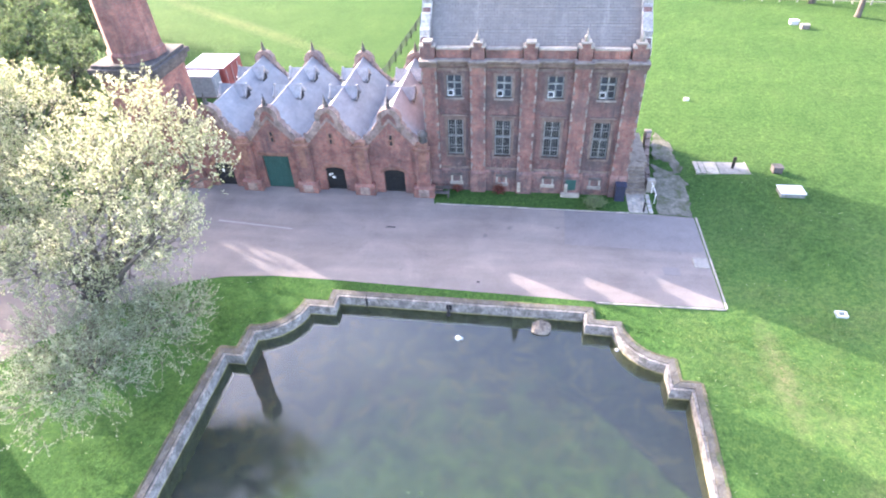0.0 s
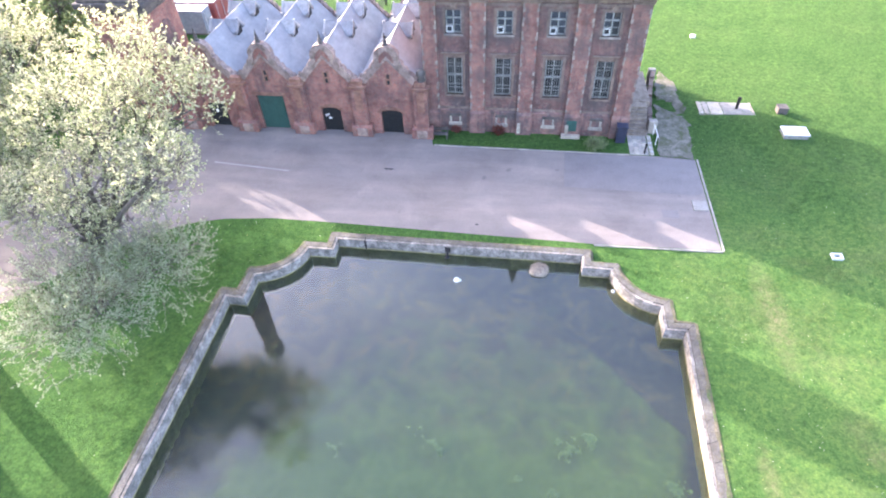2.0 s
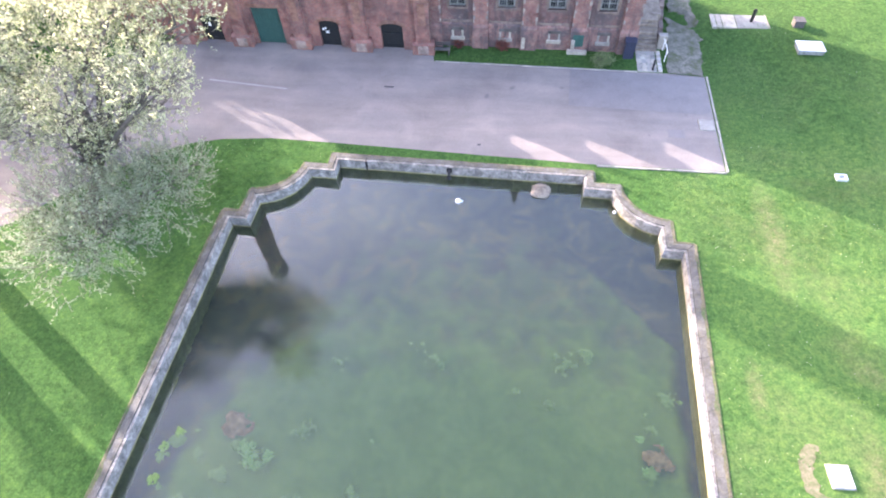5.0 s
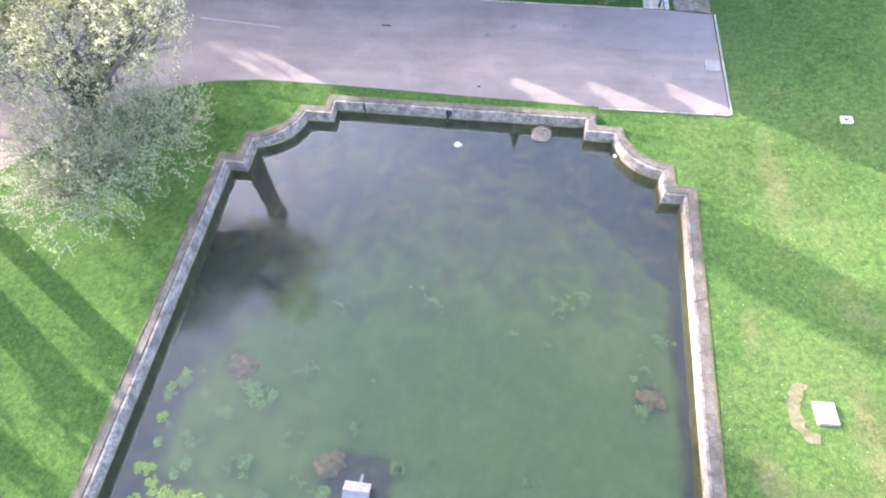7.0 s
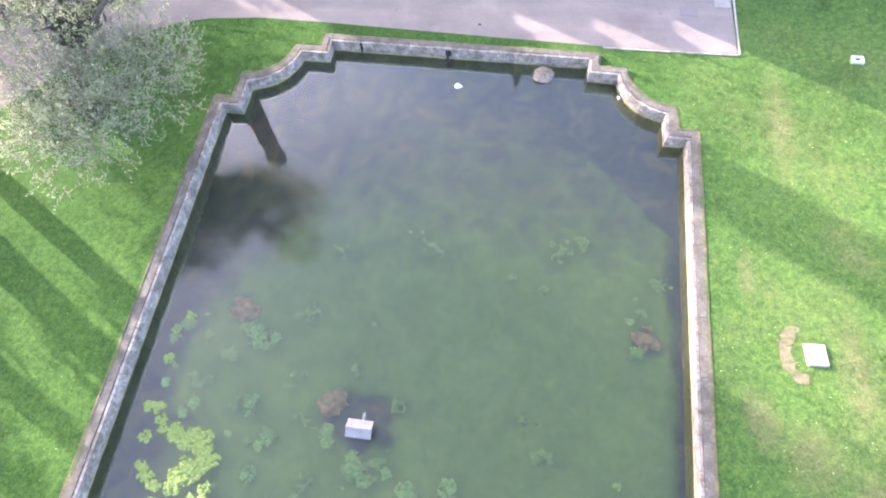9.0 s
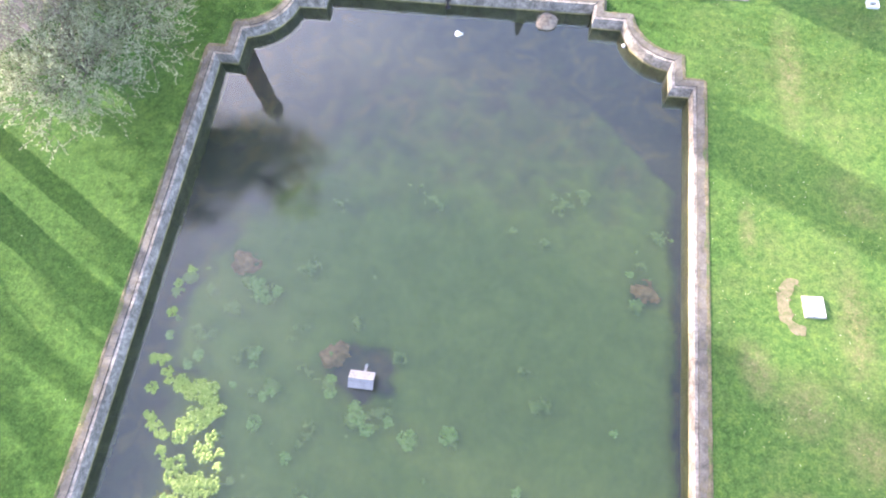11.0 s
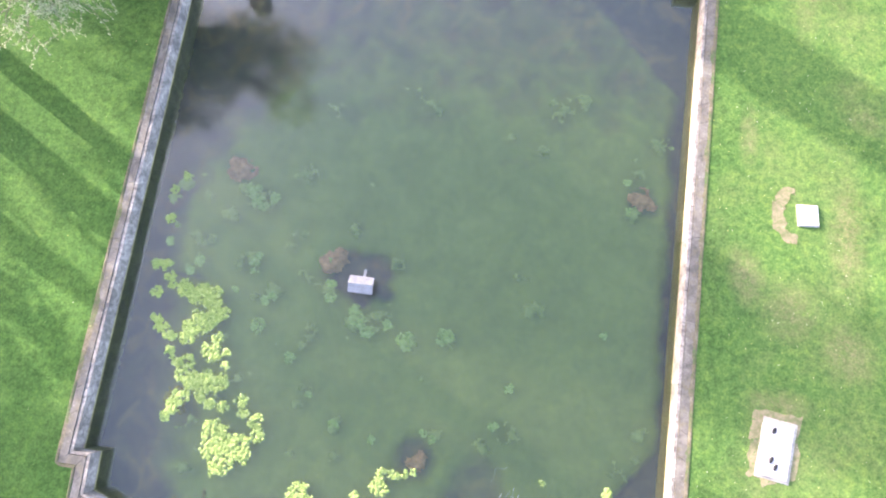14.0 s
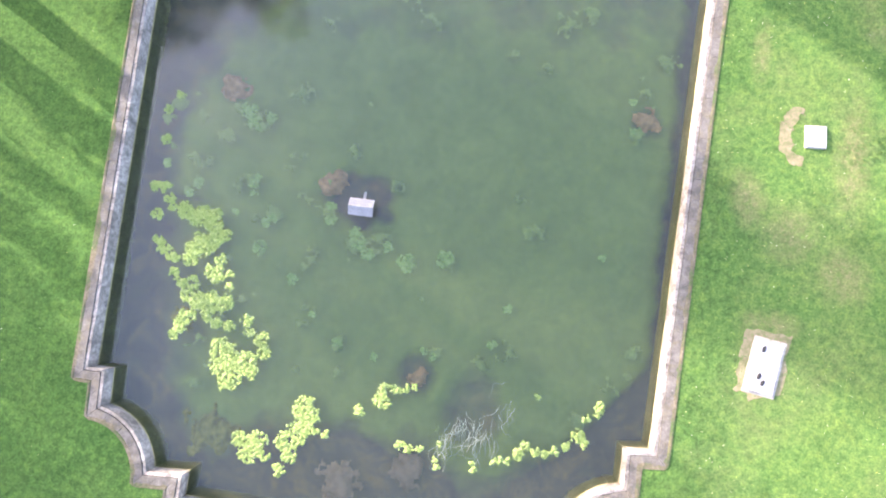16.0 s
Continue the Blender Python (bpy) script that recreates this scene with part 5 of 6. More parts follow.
blossom_tree("large spring tree with pale cream blossom beside the road", (-26.3, 20.0, 0), [
    (-18.0, 23.1, 12.7, 2.3), (-15.9, 22.3, 12.3, 1.8), (-20.1, 24.6, 13.7, 2.1), (-18.7, 20.4, 11.0, 2.3), (-21.8, 21.8, 11.7, 2.6), (-20.6, 18.7, 9.8, 2.0), (-23.8, 19.2, 8.8, 1.7), (-17.8, 20.2, 13.3, 1.9), (-15.5, 18.1, 11.6, 1.8), (-18.1, 21.5, 9.6, 1.6), (-21.6, 18.5, 7.5, 1.8), (-19.5, 19.1, 7.4, 1.7), (-24.9, 19.1, 7.5, 1.7), (-18.2, 21.2, 7.9, 1.6)], 0.38, (-22.4, 19.4, 5.2), BLOSSOM, 440, 11, 0.118)
blossom_tree("low spreading tree with pale grey-green blossom on the lawn", (-24.6, 19.2, 0), [
    (-18.4, 17.8, 4.9, 2.5), (-19.6, 14.8, 5.2, 2.5), (-17.4, 18.9, 5.6, 1.9), (-21.2, 13.6, 4.9, 2.3), (-21.8, 16.0, 5.6, 2.5), (-20.2, 17.4, 5.2, 2.0)], 0.24, (-22.8, 17.2, 2.4), BLOSSOM_GREEN, 500, 11, 0.095, 0.4)
blossom_tree("tall spring tree with cream blossom standing behind the road", (-30.5, 26.5, 0), [
    (-27.7, 26.1, 12.8, 2.7), (-31.0, 25.6, 13.0, 3.0), (-26.4, 24.0, 9.8, 2.8), (-29.8, 22.6, 9.6, 3.0), (-26.6, 20.8, 7.6, 2.4), (-33.5, 24.0, 9.5, 3.0), (-30.0, 20.0, 6.6, 2.4), (-36.5, 26.5, 9.5, 3.0), (-36.0, 23.0, 6.5, 2.6), (-35.5, 29.0, 12.0, 3.0)],
    0.38, (-30.2, 25.4, 4.2), BLOSSOM, 420, 11, 0.125)
wood_tree = tree("wood_tree", "dark green leafy tree at the edge of the wood", (-46, 50, 0), [
    (-46, 50, 9, 3.4), (-48.5, 49, 7, 3.0), (-43.6, 50.5, 6.8, 3.0), (-46, 47.6, 6, 3.0), (-45.5, 52.5, 7, 3.0), (-47, 48, 3.4, 2.8), (-44, 48.6, 3.2, 2.6)], 0.3, (-46, 50, 3.0), LEAF_DARK, 120, 0.3, 10, 0.2, "trees of the wood")
for k, (x, y, s, r) in enumerate([(-41, 45, 0.9, 40), (-53, 55, 1.15, 100), (-60, 62, 1.2, 200), (-51, 47, 1.0, 300), (-58, 50, 1.1, 20), (-66, 56, 1.3, 150), (-56, 69, 1.1, 80), (-68, 72, 1.3, 250), (-45, 40, 0.85, 190), (-64, 80, 1.2, 10)]):
    c = copy_thing(wood_tree, pose(x, y, ground_z(x, y), 0, 0, r))
    c.scale = (s, s, s)
# copies mostly out of view, added up-sun to shade the road and left lawn
for x, y, s, r in ((-46.5, 36.0, 1.3, 80), (-51.5, 39.0, 1.4, 170), (-45.5, 33.5, 0.85, 20), (-49.0, 33.0, 0.65, 60), (-43.0, 7.6, 1.0, 200), (-44.0, 2.0, 1.2, 30), (-46.0, -6.0, 1.3, 110)):
    c = copy_thing(wood_tree, pose(x, y, ground_z(x, y), 0, 0, r))
    c.scale = (s, s, s)
# trees never in view, added for the shadow bands across the left lawn
tall_tree = tree("tall_tree", "unseen tall straight tree that casts shadow bands on the lawn", (-35.4, 14.0, 0), [
    (-35.4, 14.0, 11.0, 1.6), (-36.2, 14.3, 9.8, 1.2), (-34.7, 13.7, 10.0, 1.2),
    (-35.9, 14.9, 8.7, 0.9), (-35.0, 13.0, 8.1, 0.8), (-35.8, 13.1, 7.0, 0.9), (-35.1, 15.0, 6.6, 0.9), (-35.9, 14.8, 5.5, 0.8), (-35.2, 12.9, 5.0, 0.9), (-35.6, 15.2, 4.2, 0.7)],
    0.42, (-35.3, 14.1, 8.6), LEAF_DARK, 110, 0.2, 8, 0.5, "tall trees")
for x, y, s, r in ((-36.4, 18.6, 1.5, 70), (-37.4, 16.4, 1.2, 160), (-38.2, 12.6, 0.9, 120), (-38.0, 9.2, 0.8, 240)):
    c = copy_thing(tall_tree, pose(x, y, ground_z(x, y), 0, 0, r))
    c.scale = (s, s, s)

# ---- beside the engine house: steps, paving, track ----
steps = thing("outdoor_steps", "worn stone steps rising beside the engine house", "steps", (9.2, 41.5, 0))
for i in range(8):
    part("step", Mesh().box(8.32, 9.9, 40.35 + i * 0.29, 43.2, i * 0.18 - 0.02, (i + 1) * 0.18, 0.02), STEP_STONE, steps)
part("landing", Mesh().box(8.32, 10.2, 43.22, 48.4, 0.0, 1.46, 0.02), STEP_STONE, steps)
wall_ = thing("step_wall", "dark curved stone wall along the steps", "wall", (10.1, 44, 0))
run = [(9.98, 41.0), (10.02, 42.2), (10.08, 43.4), (10.2, 44.6), (10.36, 45.8), (10.56, 47.0), (10.8, 48.0)]
for i, ((xa, ya), (xb, yb)) in enumerate(zip(run, run[1:])):
    zt = min(0.75 + 0.2 * i, 1.7)
    part("wall_block", Mesh().stack([([(xa, ya), (xa + 0.36, ya), (xb + 0.36, yb - 0.02), (xb, yb - 0.02)], 0.0), ([(xa, ya), (xa + 0.36, ya), (xb + 0.36, yb - 0.02), (xb, yb - 0.02)], zt)]), SURROUND, wall_)
part("end_block", Mesh().box(9.95, 10.6, 40.72, 41.25, 0, 1.12, 0.04), STONE_PALE, wall_, "pale stone end block")
part("end_block", Mesh().box(10.6, 11.2, 48.0, 48.5, 0, 1.8, 0.04), STONE_PALE, wall_, "pale stone end block")
rail = thing("handrail", "white painted metal handrail at the foot of the steps", "handrail", (10.4, 39.9, 0))
part("rail", Mesh().tube([(10.32, 40.75, 0.95), (10.42, 39.7, 0.9), (10.45, 39.05, 0.8)], [0.035, 0.035, 0.035], 8), WHITE, rail)
for yy in (40.6, 39.15):
    part("post", Mesh().tube([(10.4, yy, 0), (10.4, yy, 0.9)], [0.03, 0.03], 8), WHITE, rail)
paving = thing("step_paving", "pinkish stone paving at the foot of the steps", "paving", (9.2, 39, 0), kind="structure")
for i in range(4):
    for j in range(5):
        x0, y0 = 8.35 + i * 0.36, 37.72 + j * 0.53
        part("slab", Mesh().box(x0 + 0.008, x0 + 0.352, y0 + 0.008, y0 + 0.522, -0.1, 0.035 + random.uniform(0, 0.012), 0.01), STONE_PALE if (i + j) % 3 else CONCRETE, paving)
for j in range(9):
    y0 = 37.72 + j * 0.3
    part("edging_stone", Mesh().box(9.86, 10.16, y0 + 0.03, y0 + 0.26, -0.1, 0.09, 0.02), WHITE_STONE if j % 2 else STONE_PALE, paving)
post = thing("bollard", "short black iron bollard", "bollard", (9.45, 37.95, 0), "black posts")
part("shaft", Mesh().lathe(9.45, 37.95, [(0.08, 0), (0.07, 0.75), (0.09, 0.8), (0.05, 0.9)], 10), IRON, post)


def make_track():
    k = Nodes("gravel_track", 0.95)
    c = k.ramp(k.noise(1.3, 7, 0.75, distort=0.5), (0.38, (0.075, 0.095, 0.045)), (0.5, (0.13, 0.124, 0.1)), (0.66, (0.225, 0.208, 0.18)))
    c = k.mix(1.0, c, k.ramp(k.noise(9, 5, 0.8), (0.3, (0.65, 0.65, 0.65)), (0.7, (1.25, 1.25, 1.25))), "MULTIPLY")
    k.color(c)
    k.bump(k.noise(8, 5, 0.8), 0.9, 0.06)
    return k.m


TRACK = make_track()
edge = []
TRACK_LINE = [(10.55, 37.6), (12.95, 37.45), (13.25, 40), (13.35, 43), (13.1, 46), (12.9, 48.6), (12.0, 50.2), (11.35, 48.6), (11.2, 46), (10.9, 43.5), (10.6, 40.5)]
for i, (x0, y0) in enumerate(TRACK_LINE):
    x1, y1 = TRACK_LINE[(i + 1) % len(TRACK_LINE)]
    for q in [n_ / 8 for n_ in range(8)]:
        px, py = x0 + (x1 - x0) * q, y0 + (y1 - y0) * q
        w_ = 0.0 if i == 0 else 0.3
        edge.append((px + w_ * noise.fractal(Vector((px * 1.5, py * 1.5, 1)), 0.7, 2.0, 4), py + w_ * noise.fractal(Vector((px * 1.5, py * 1.5, 5)), 0.7, 2.0, 4)))
track = sheet(edge, [], 0.5, lambda x, y: ground_z(x, y) + 0.08 + 0.02 * noise.noise(Vector((x * 2, y * 2, 0))))
solid("gravel_track", track, TRACK, "rough gravel track with grass growing through", "track", kind="structure")

# kerbs
for nm, pts_ in (("kerb", [(13.12, 27.52), (13.18, 37.4)]), ("kerb", [(5.1, 27.38), (13.1, 27.5)]), ("kerb", [(-6.9, 37.82), (8.3, 37.68)])):
    (xa, ya), (xb, yb) = pts_
    ln = math.hypot(xb - xa, yb - ya)
    k_ = thing(nm, "pale concrete kerb edging the yard", "kerb", (xa, ya, 0), "yard kerbs", "structure")
    n = int(ln / 0.92)
    dx, dy = (xb - xa) / n, (yb - ya) / n
    ux, uy = dx / math.hypot(dx, dy), dy / math.hypot(dx, dy)
    for i in range(n):
        a0 = (xa + dx * i + ux * 0.01, ya + dy * i + uy * 0.01)
        a1 = (xa + dx * (i + 1) - ux * 0.01, ya + dy * (i + 1) - uy * 0.01)
        ring = [a0, (a0[0] + uy * 0.12, a0[1] - ux * 0.12), (a1[0] + uy * 0.12, a1[1] - ux * 0.12), a1]
        if (ring[1][0] - ring[0][0]) * (ring[2][1] - ring[0][1]) - (ring[1][1] - ring[0][1]) * (ring[2][0] - ring[0][0]) < 0:
            ring.reverse()
        part("kerb_stone", Mesh().stack([(ring, -0.1), (ring, 0.07 + random.uniform(-0.012, 0.012))]), CONCRETE, k_)


def make_patch(name, lo, hi):
    k = Nodes(name, 0.85)
    c = k.ramp(k.noise(0.6, 6, 0.7), (0.3, lo), (0.7, hi))
    k.color(k.mix(1.0, c, k.ramp(k.noise(14, 4, 0.8), (0.3, (0.82, 0.82, 0.82)), (0.7, (1.12, 1.12, 1.12))), "MULTIPLY"))
    k.bump(k.noise(40, 3), 0.25, 0.01)
    return k.m


PATCH = make_patch("dark_asphalt", (0.155, 0.142, 0.142), (0.2, 0.182, 0.182))
solid("asphalt_patch", sheet([(3.3, 33.3), (12.4, 33.05), (13.0, 33.4), (13.02, 37.3), (3.4, 37.6)], [], 2, lambda x, y: 0.028), PATCH, "newer dark asphalt patch in the yard", "asphalt", kind="structure")
for px, py, w, h in ((-9.9, 34.3, 0.8, 0.22), (10.4, 30.9, 1.1, 0.8), (-2.6, 28.6, 0.3, 0.2)):
    cover = thing("drain_cover", "dark iron drain cover set in the asphalt", "drain cover", (px, py, 0), "drain covers")
    part("frame", Mesh().box(px - w / 2, px + w / 2, py - h / 2, py + h / 2, 0.0, 0.034, 0.004), PATCH, cover)
    part("lid", Mesh().box(px - w / 2 + 0.05, px + w / 2 - 0.05, py - h / 2 + 0.04, py + h / 2 - 0.04, 0.0, 0.042, 0.004), IRON if w < 1 else PATCH, cover)
solid("strip_scar", sheet([(-24.0, 33.95), (-17.6, 33.35), (-17.6, 33.5), (-24.0, 34.15)], [], 1, lambda x, y: 0.03), make_patch("pale_scar", (0.24, 0.225, 0.22), (0.31, 0.29, 0.285)), "pale filled trench line in the asphalt", "asphalt", kind="structure")


def cover_slab(name, label, x0, x1, y0, y1, z0, h, turn=0.0, mat=CONCRETE, plinth=0.0):
    cx, cy = (x0 + x1) / 2, (y0 + y1) / 2
    t = thing(name, label, "cover", (cx, cy, z0))
    if plinth:
        part("surround", Mesh().box(x0 - plinth, x1 + plinth, y0 - plinth * 0.8, y1 + plinth, z0 - 0.2, z0 + h * 0.3, 0.02), CONCRETE, t)
    part("lid", Mesh().box(x0, x1, y0, y1, z0 - 0.1, z0 + h, 0.02), mat, t)
    t.rotation_euler = (0, 0, radians(turn))
    return t


HATCH = make_stone("hatch_concrete", (0.44, 0.44, 0.44), (0.6, 0.6, 0.59), (0.3, 0.29, 0.26), amount=0.4)
cover_slab("yard_slab", "small pale concrete slab at the yard edge", 12.0, 12.98, 31.4, 32.5, 0.0, 0.1)
hatch = cover_slab("square_hatch", "white square concrete hatch in the lawn", 14.5, 15.36, 8.68, 9.64, 0.0, 0.12, 4.0, HATCH, 0.06)
long_hatch = cover_slab("long_hatch", "long white concrete hatch with dark lifting eyes", 13.07, 14.2, -2.62, -0.36, 0.0, 0.14, -8.2, HATCH, 0.16)
for ex, ey in ((-0.26, 0.73), (-0.2, -0.49), (0.01, -0.74)):
    ex, ey = 13.64 + ex, -1.44 + ey
    part("lifting_eye", Mesh().box(ex - 0.08, ex + 0.05, ey - 0.14, ey + 0.08, 0.1, 0.19, 0.03).box(ex - 0.03, ex + 0.09, ey - 0.06, ey + 0.15, 0.1, 0.185, 0.03), IRON, long_hatch, "dark iron lifting eye")


def make_soil():
    k = Nodes("bare_soil", 0.95)
    c = k.ramp(k.noise(2.5, 7, 0.75), (0.36, (0.09, 0.115, 0.045)), (0.5, (0.165, 0.15, 0.085)), (0.66, (0.23, 0.2, 0.13)))
    k.color(c)
    k.bump(k.noise(9, 5, 0.8), 0.8, 0.05)
    return k.m


SOIL = make_soil()


def soil(pts_, label):
    ring = []
    for i, (x, y) in enumerate(pts_):
        x1, y1 = pts_[(i + 1) % len(pts_)]
        for q in [n_ / 8 for n_ in range(8)]:
            px, py = x + (x1 - x) * q, y + (y1 - y) * q
            ring.append(tuple(w_ + 0.14 * noise.noise(Vector((px * 3, py * 3, h_))) + 0.1 * noise.noise(Vector((px * 11, py * 11, h_))) for w_, h_ in ((px, 1), (py, 5))))
    solid("bare_soil", sheet(ring, [], 0.4, lambda x, y: ground_z(x, y) + 0.02), SOIL, label, "soil", "bare patches", "structure")


soil([(14.3, 10.45), (13.8, 10.4), (13.4, 9.95), (13.25, 9.1), (13.4, 8.3), (13.9, 7.85), (14.5, 7.8), (14.5, 8.05), (14.05, 8.4), (13.85, 9.0), (13.9, 9.6), (14.1, 10.0), (14.35, 10.15)], "curved strip of bare dry soil beside the hatch")
soil([(12.7, 0.15), (14.75, 0.05), (14.65, -0.35), (14.5, -2.6), (13.2, -2.95), (12.5, -2.6), (12.45, -1.5)], "bare dry soil round the long hatch")

# slabs, post and boxes on the higher lawn
slabs = thing("concrete_slabs", "row of concrete slabs with stone edging on the lawn", "slab", (16.3, 44.3, 0.5))
for x0, x1, mt in ((14.35, 14.7, CONCRETE), (14.75, 15.15, STONE_PALE), (15.2, 16.2, STONE_PALE), (16.25, 18.5, CONCRETE)):
    part("slab", Mesh().box(x0, x1, 43.3, 45.2, -0.1, 0.52, 0.02), mt, slabs)
part("edging", Mesh().box(18.52, 18.66, 43.35, 45.3, 0.0, 0.54, 0.02), STONE, slabs)
post = thing("standpipe", "black iron post standing on the concrete slab", "post", (17.4, 44.3, 0.5))
part("shaft", Mesh().lathe(17.4, 44.3, [(0.13, 0.5), (0.12, 1.3), (0.15, 1.35), (0.15, 1.5), (0.06, 1.56)], 10), IRON, post)
box_ = thing("grey_box", "small grey concrete box on the lawn", "box", (20.7, 43.8, 0.8))
part("body", Mesh().box(20.4, 21.14, 43.65, 44.35, 0.3, 0.95, 0.02), STONE_DARK, box_)
part("lid", Mesh().box(20.36, 21.18, 43.61, 44.39, 0.95, 1.03, 0.02), STONE_DARK, box_)
tank = thing("white_tank", "low white metal tank cover on the lawn", "tank", (20.8, 40.4, 0.8))
part("body", Mesh().box(19.96, 21.72, 40.12, 41.3, 0.3, 0.78, 0.02), BARS, tank)
part("lid", Mesh().box(19.9, 21.78, 40.06, 41.36, 0.78, 0.84, 0.02), METAL_WHITE, tank)
ring_ = thing("marker_frame", "white square frame set flat in the grass", "frame", (19.9, 27.7, 0))
for x0, x1, y0, y1 in ((19.55, 20.2, 27.45, 27.57), (19.55, 20.2, 27.83, 27.95), (19.55, 19.69, 27.57, 27.83), (20.06, 20.2, 27.57, 27.83)):
    part("bar", Mesh().box(x0, x1, y0, y1, -0.05, 0.14, 0.01), METAL_WHITE, ring_)

# ---- strip of lawn before the engine house ----
bench = thing("garden_bench", "weathered grey wooden bench beside the wall", "bench", (-6.6, 38.9, 0))
for i in range(3):
    part("seat_slat", Mesh().box(-7.3, -5.9, 38.62 + i * 0.16, 38.76 + i * 0.16, 0.42, 0.46, 0.01), STONE_DARK, bench)
for i in range(2):
    part("back_slat", Mesh().box(-7.3, -5.9, 39.1, 39.14, 0.58 + i * 0.16, 0.7 + i * 0.16, 0.01), STONE_DARK, bench)
for x0 in (-7.25, -6.02):
    for y0 in (38.64, 39.06):
        part("leg", Mesh().box(x0, x0 + 0.08, y0, y0 + 0.08, 0, 0.42 if y0 < 39 else 0.88, 0.01), STONE_DARK, bench)
cab = thing("dark_cabinet", "dark blue metal cabinet against the brick corner", "cabinet", (7.75, 39.5, 0))
NAVY = plain("navy_paint", (0.03, 0.035, 0.06), 0.5)
part("body", Mesh().box(7.35, 8.1, 39.25, 39.78, 0, 1.35, 0.02), NAVY, cab)
part("lid", Mesh().prism_x([(39.2, 1.35), (39.8, 1.35), (39.8, 1.52), (39.2, 1.42)], 7.3, 8.15), NAVY, cab)


def bush(name, label, x, y, r, h, mat, n=700, size=0.1):
    t = thing(name, label, "bush", (x, y, 0))
    stems, m = Mesh(), Mesh()
    for k in range(n // 10):
        d = Vector((random.gauss(0, 1), random.gauss(0, 1), abs(random.gauss(0.4, 0.5)))).normalized()
        tip = Vector((x + d.x * r * random.uniform(0.5, 1.1), y + d.y * r * random.uniform(0.5, 1.1) * 0.75, 0.1 + d.z * h))
        stems.tube([(x, y, 0), (Vector((x, y, 0)).lerp(tip, 0.5) + Vector((0, 0, 0.15 * h))), tip], [0.02, 0.012, 0.005], 3)
        for i in range(10):
            p = Vector((x, y, 0.1)).lerp(tip, random.uniform(0.45, 1.1)) + Vector((random.gauss(0, 0.08), random.gauss(0, 0.08), random.gauss(0.05, 0.06)))
            leaf(m, p, Vector((random.gauss(0, 1), random.gauss(0, 1), random.gauss(0.3, 1))).normalized(), size * random.uniform(0.7, 1.4))
    part("stem_mass", stems, BARK, t)
    part("foliage", m, mat, t)


RED_LEAF = make_leaf("red_leaf", (0.12, 0.035, 0.03), (0.26, 0.09, 0.07), 0.3)
bush("shrub", "low spreading grey-green shrub on the lawn strip", 5.75, 38.4, 1.0, 0.9, SHRUB, 1600, 0.11)
bush("red_shrub", "small rounded dark red shrub", -1.9, 39.7, 0.6, 0.9, RED_LEAF, 1000, 0.09)
bush("small_shrub", "small pale reddish shrub near the bench", -5.3, 39.8, 0.45, 0.6, RED_LEAF, 600, 0.08)

# ---- pond things ----
DX, DY = 0.2, -0.14
duck = thing("duck_house", "small grey wooden duck house on a post in the pond", "duck house", (-5.48, 3.42, WATER_Z))
Z = WATER_Z
part("raft", Mesh().box(-6.1, -4.9, 3.05, 3.8, Z + 0.1, Z + 0.18, 0.01), STONE_DARK, duck)
part("box", Mesh().box(-6.02, -4.98, 3.12, 3.73, Z + 0.18, Z + 0.55).prism_x([(3.12, Z + 0.55), (3.73, Z + 0.55), (3.425, Z + 0.76)], -6.02, -4.98), STONE_DARK, duck)
GREY_WOOD = plain("grey_roof_board", (0.19, 0.195, 0.215), 0.7)
for s_ in (-1, 1):
    for i in range(3):
        a_, b_ = 0.16 * i, 0.16 * (i + 1) - 0.012
        yy = lambda q: 3.425 + s_ * q
        prof = [(yy(a_), Z + 0.83 - a_ * 0.62), (yy(b_), Z + 0.83 - b_ * 0.62), (yy(b_), Z + 0.8 - b_ * 0.62), (yy(a_), Z + 0.8 - a_ * 0.62)]
        part("roof_board", Mesh().prism_x(prof if s_ < 0 else prof[::-1], -6.18, -4.82), GREY_WOOD, duck)
part("ridge_strip", Mesh().box(-6.19, -4.81, 3.395, 3.455, Z + 0.82, Z + 0.86, 0.01), BARS, duck)
part("post", Mesh().tube([(-5.5, 3.4, -1.8), (-5.5, 3.4, Z + 0.1)], [0.07, 0.07], 8), BARK, duck)
part("ramp", Mesh().prism_x([(3.8, Z + 0.16), (3.8, Z + 0.12), (4.4, Z - 0.06), (4.4, Z - 0.02)], -5.56, -5.42), GREY_WOOD, duck)
duck.location.x += DX
duck.location.y += DY
duck.scale = (0.86, 0.86, 0.9)

STRAW = plain("straw", (0.27, 0.225, 0.18), 0.95, 0, 0.35, 6)
nest = Mesh().lathe(1.68, 25.35, [(0.62, Z - 0.1), (0.6, Z + 0.1), (0.48, Z + 0.22), (0.3, Z + 0.3), (0.08, Z + 0.33)], 18)
nest.v = [(x + 0.1 * noise.noise(Vector((x * 3, y * 3, z * 3))), y + 0.1 * noise.noise(Vector((x * 3, y * 3, z * 3 + 9))), z + 0.06 * noise.noise(Vector((x * 4, y * 4, 3)))) for x, y, z in nest.v]
nest_ob = thing("reed_nest", "rounded heap of brown straw floating by the wall", "nest", (1.68, 25.35, Z))
part("heap", nest, STRAW, nest_ob, smooth=True)
straws = Mesh()
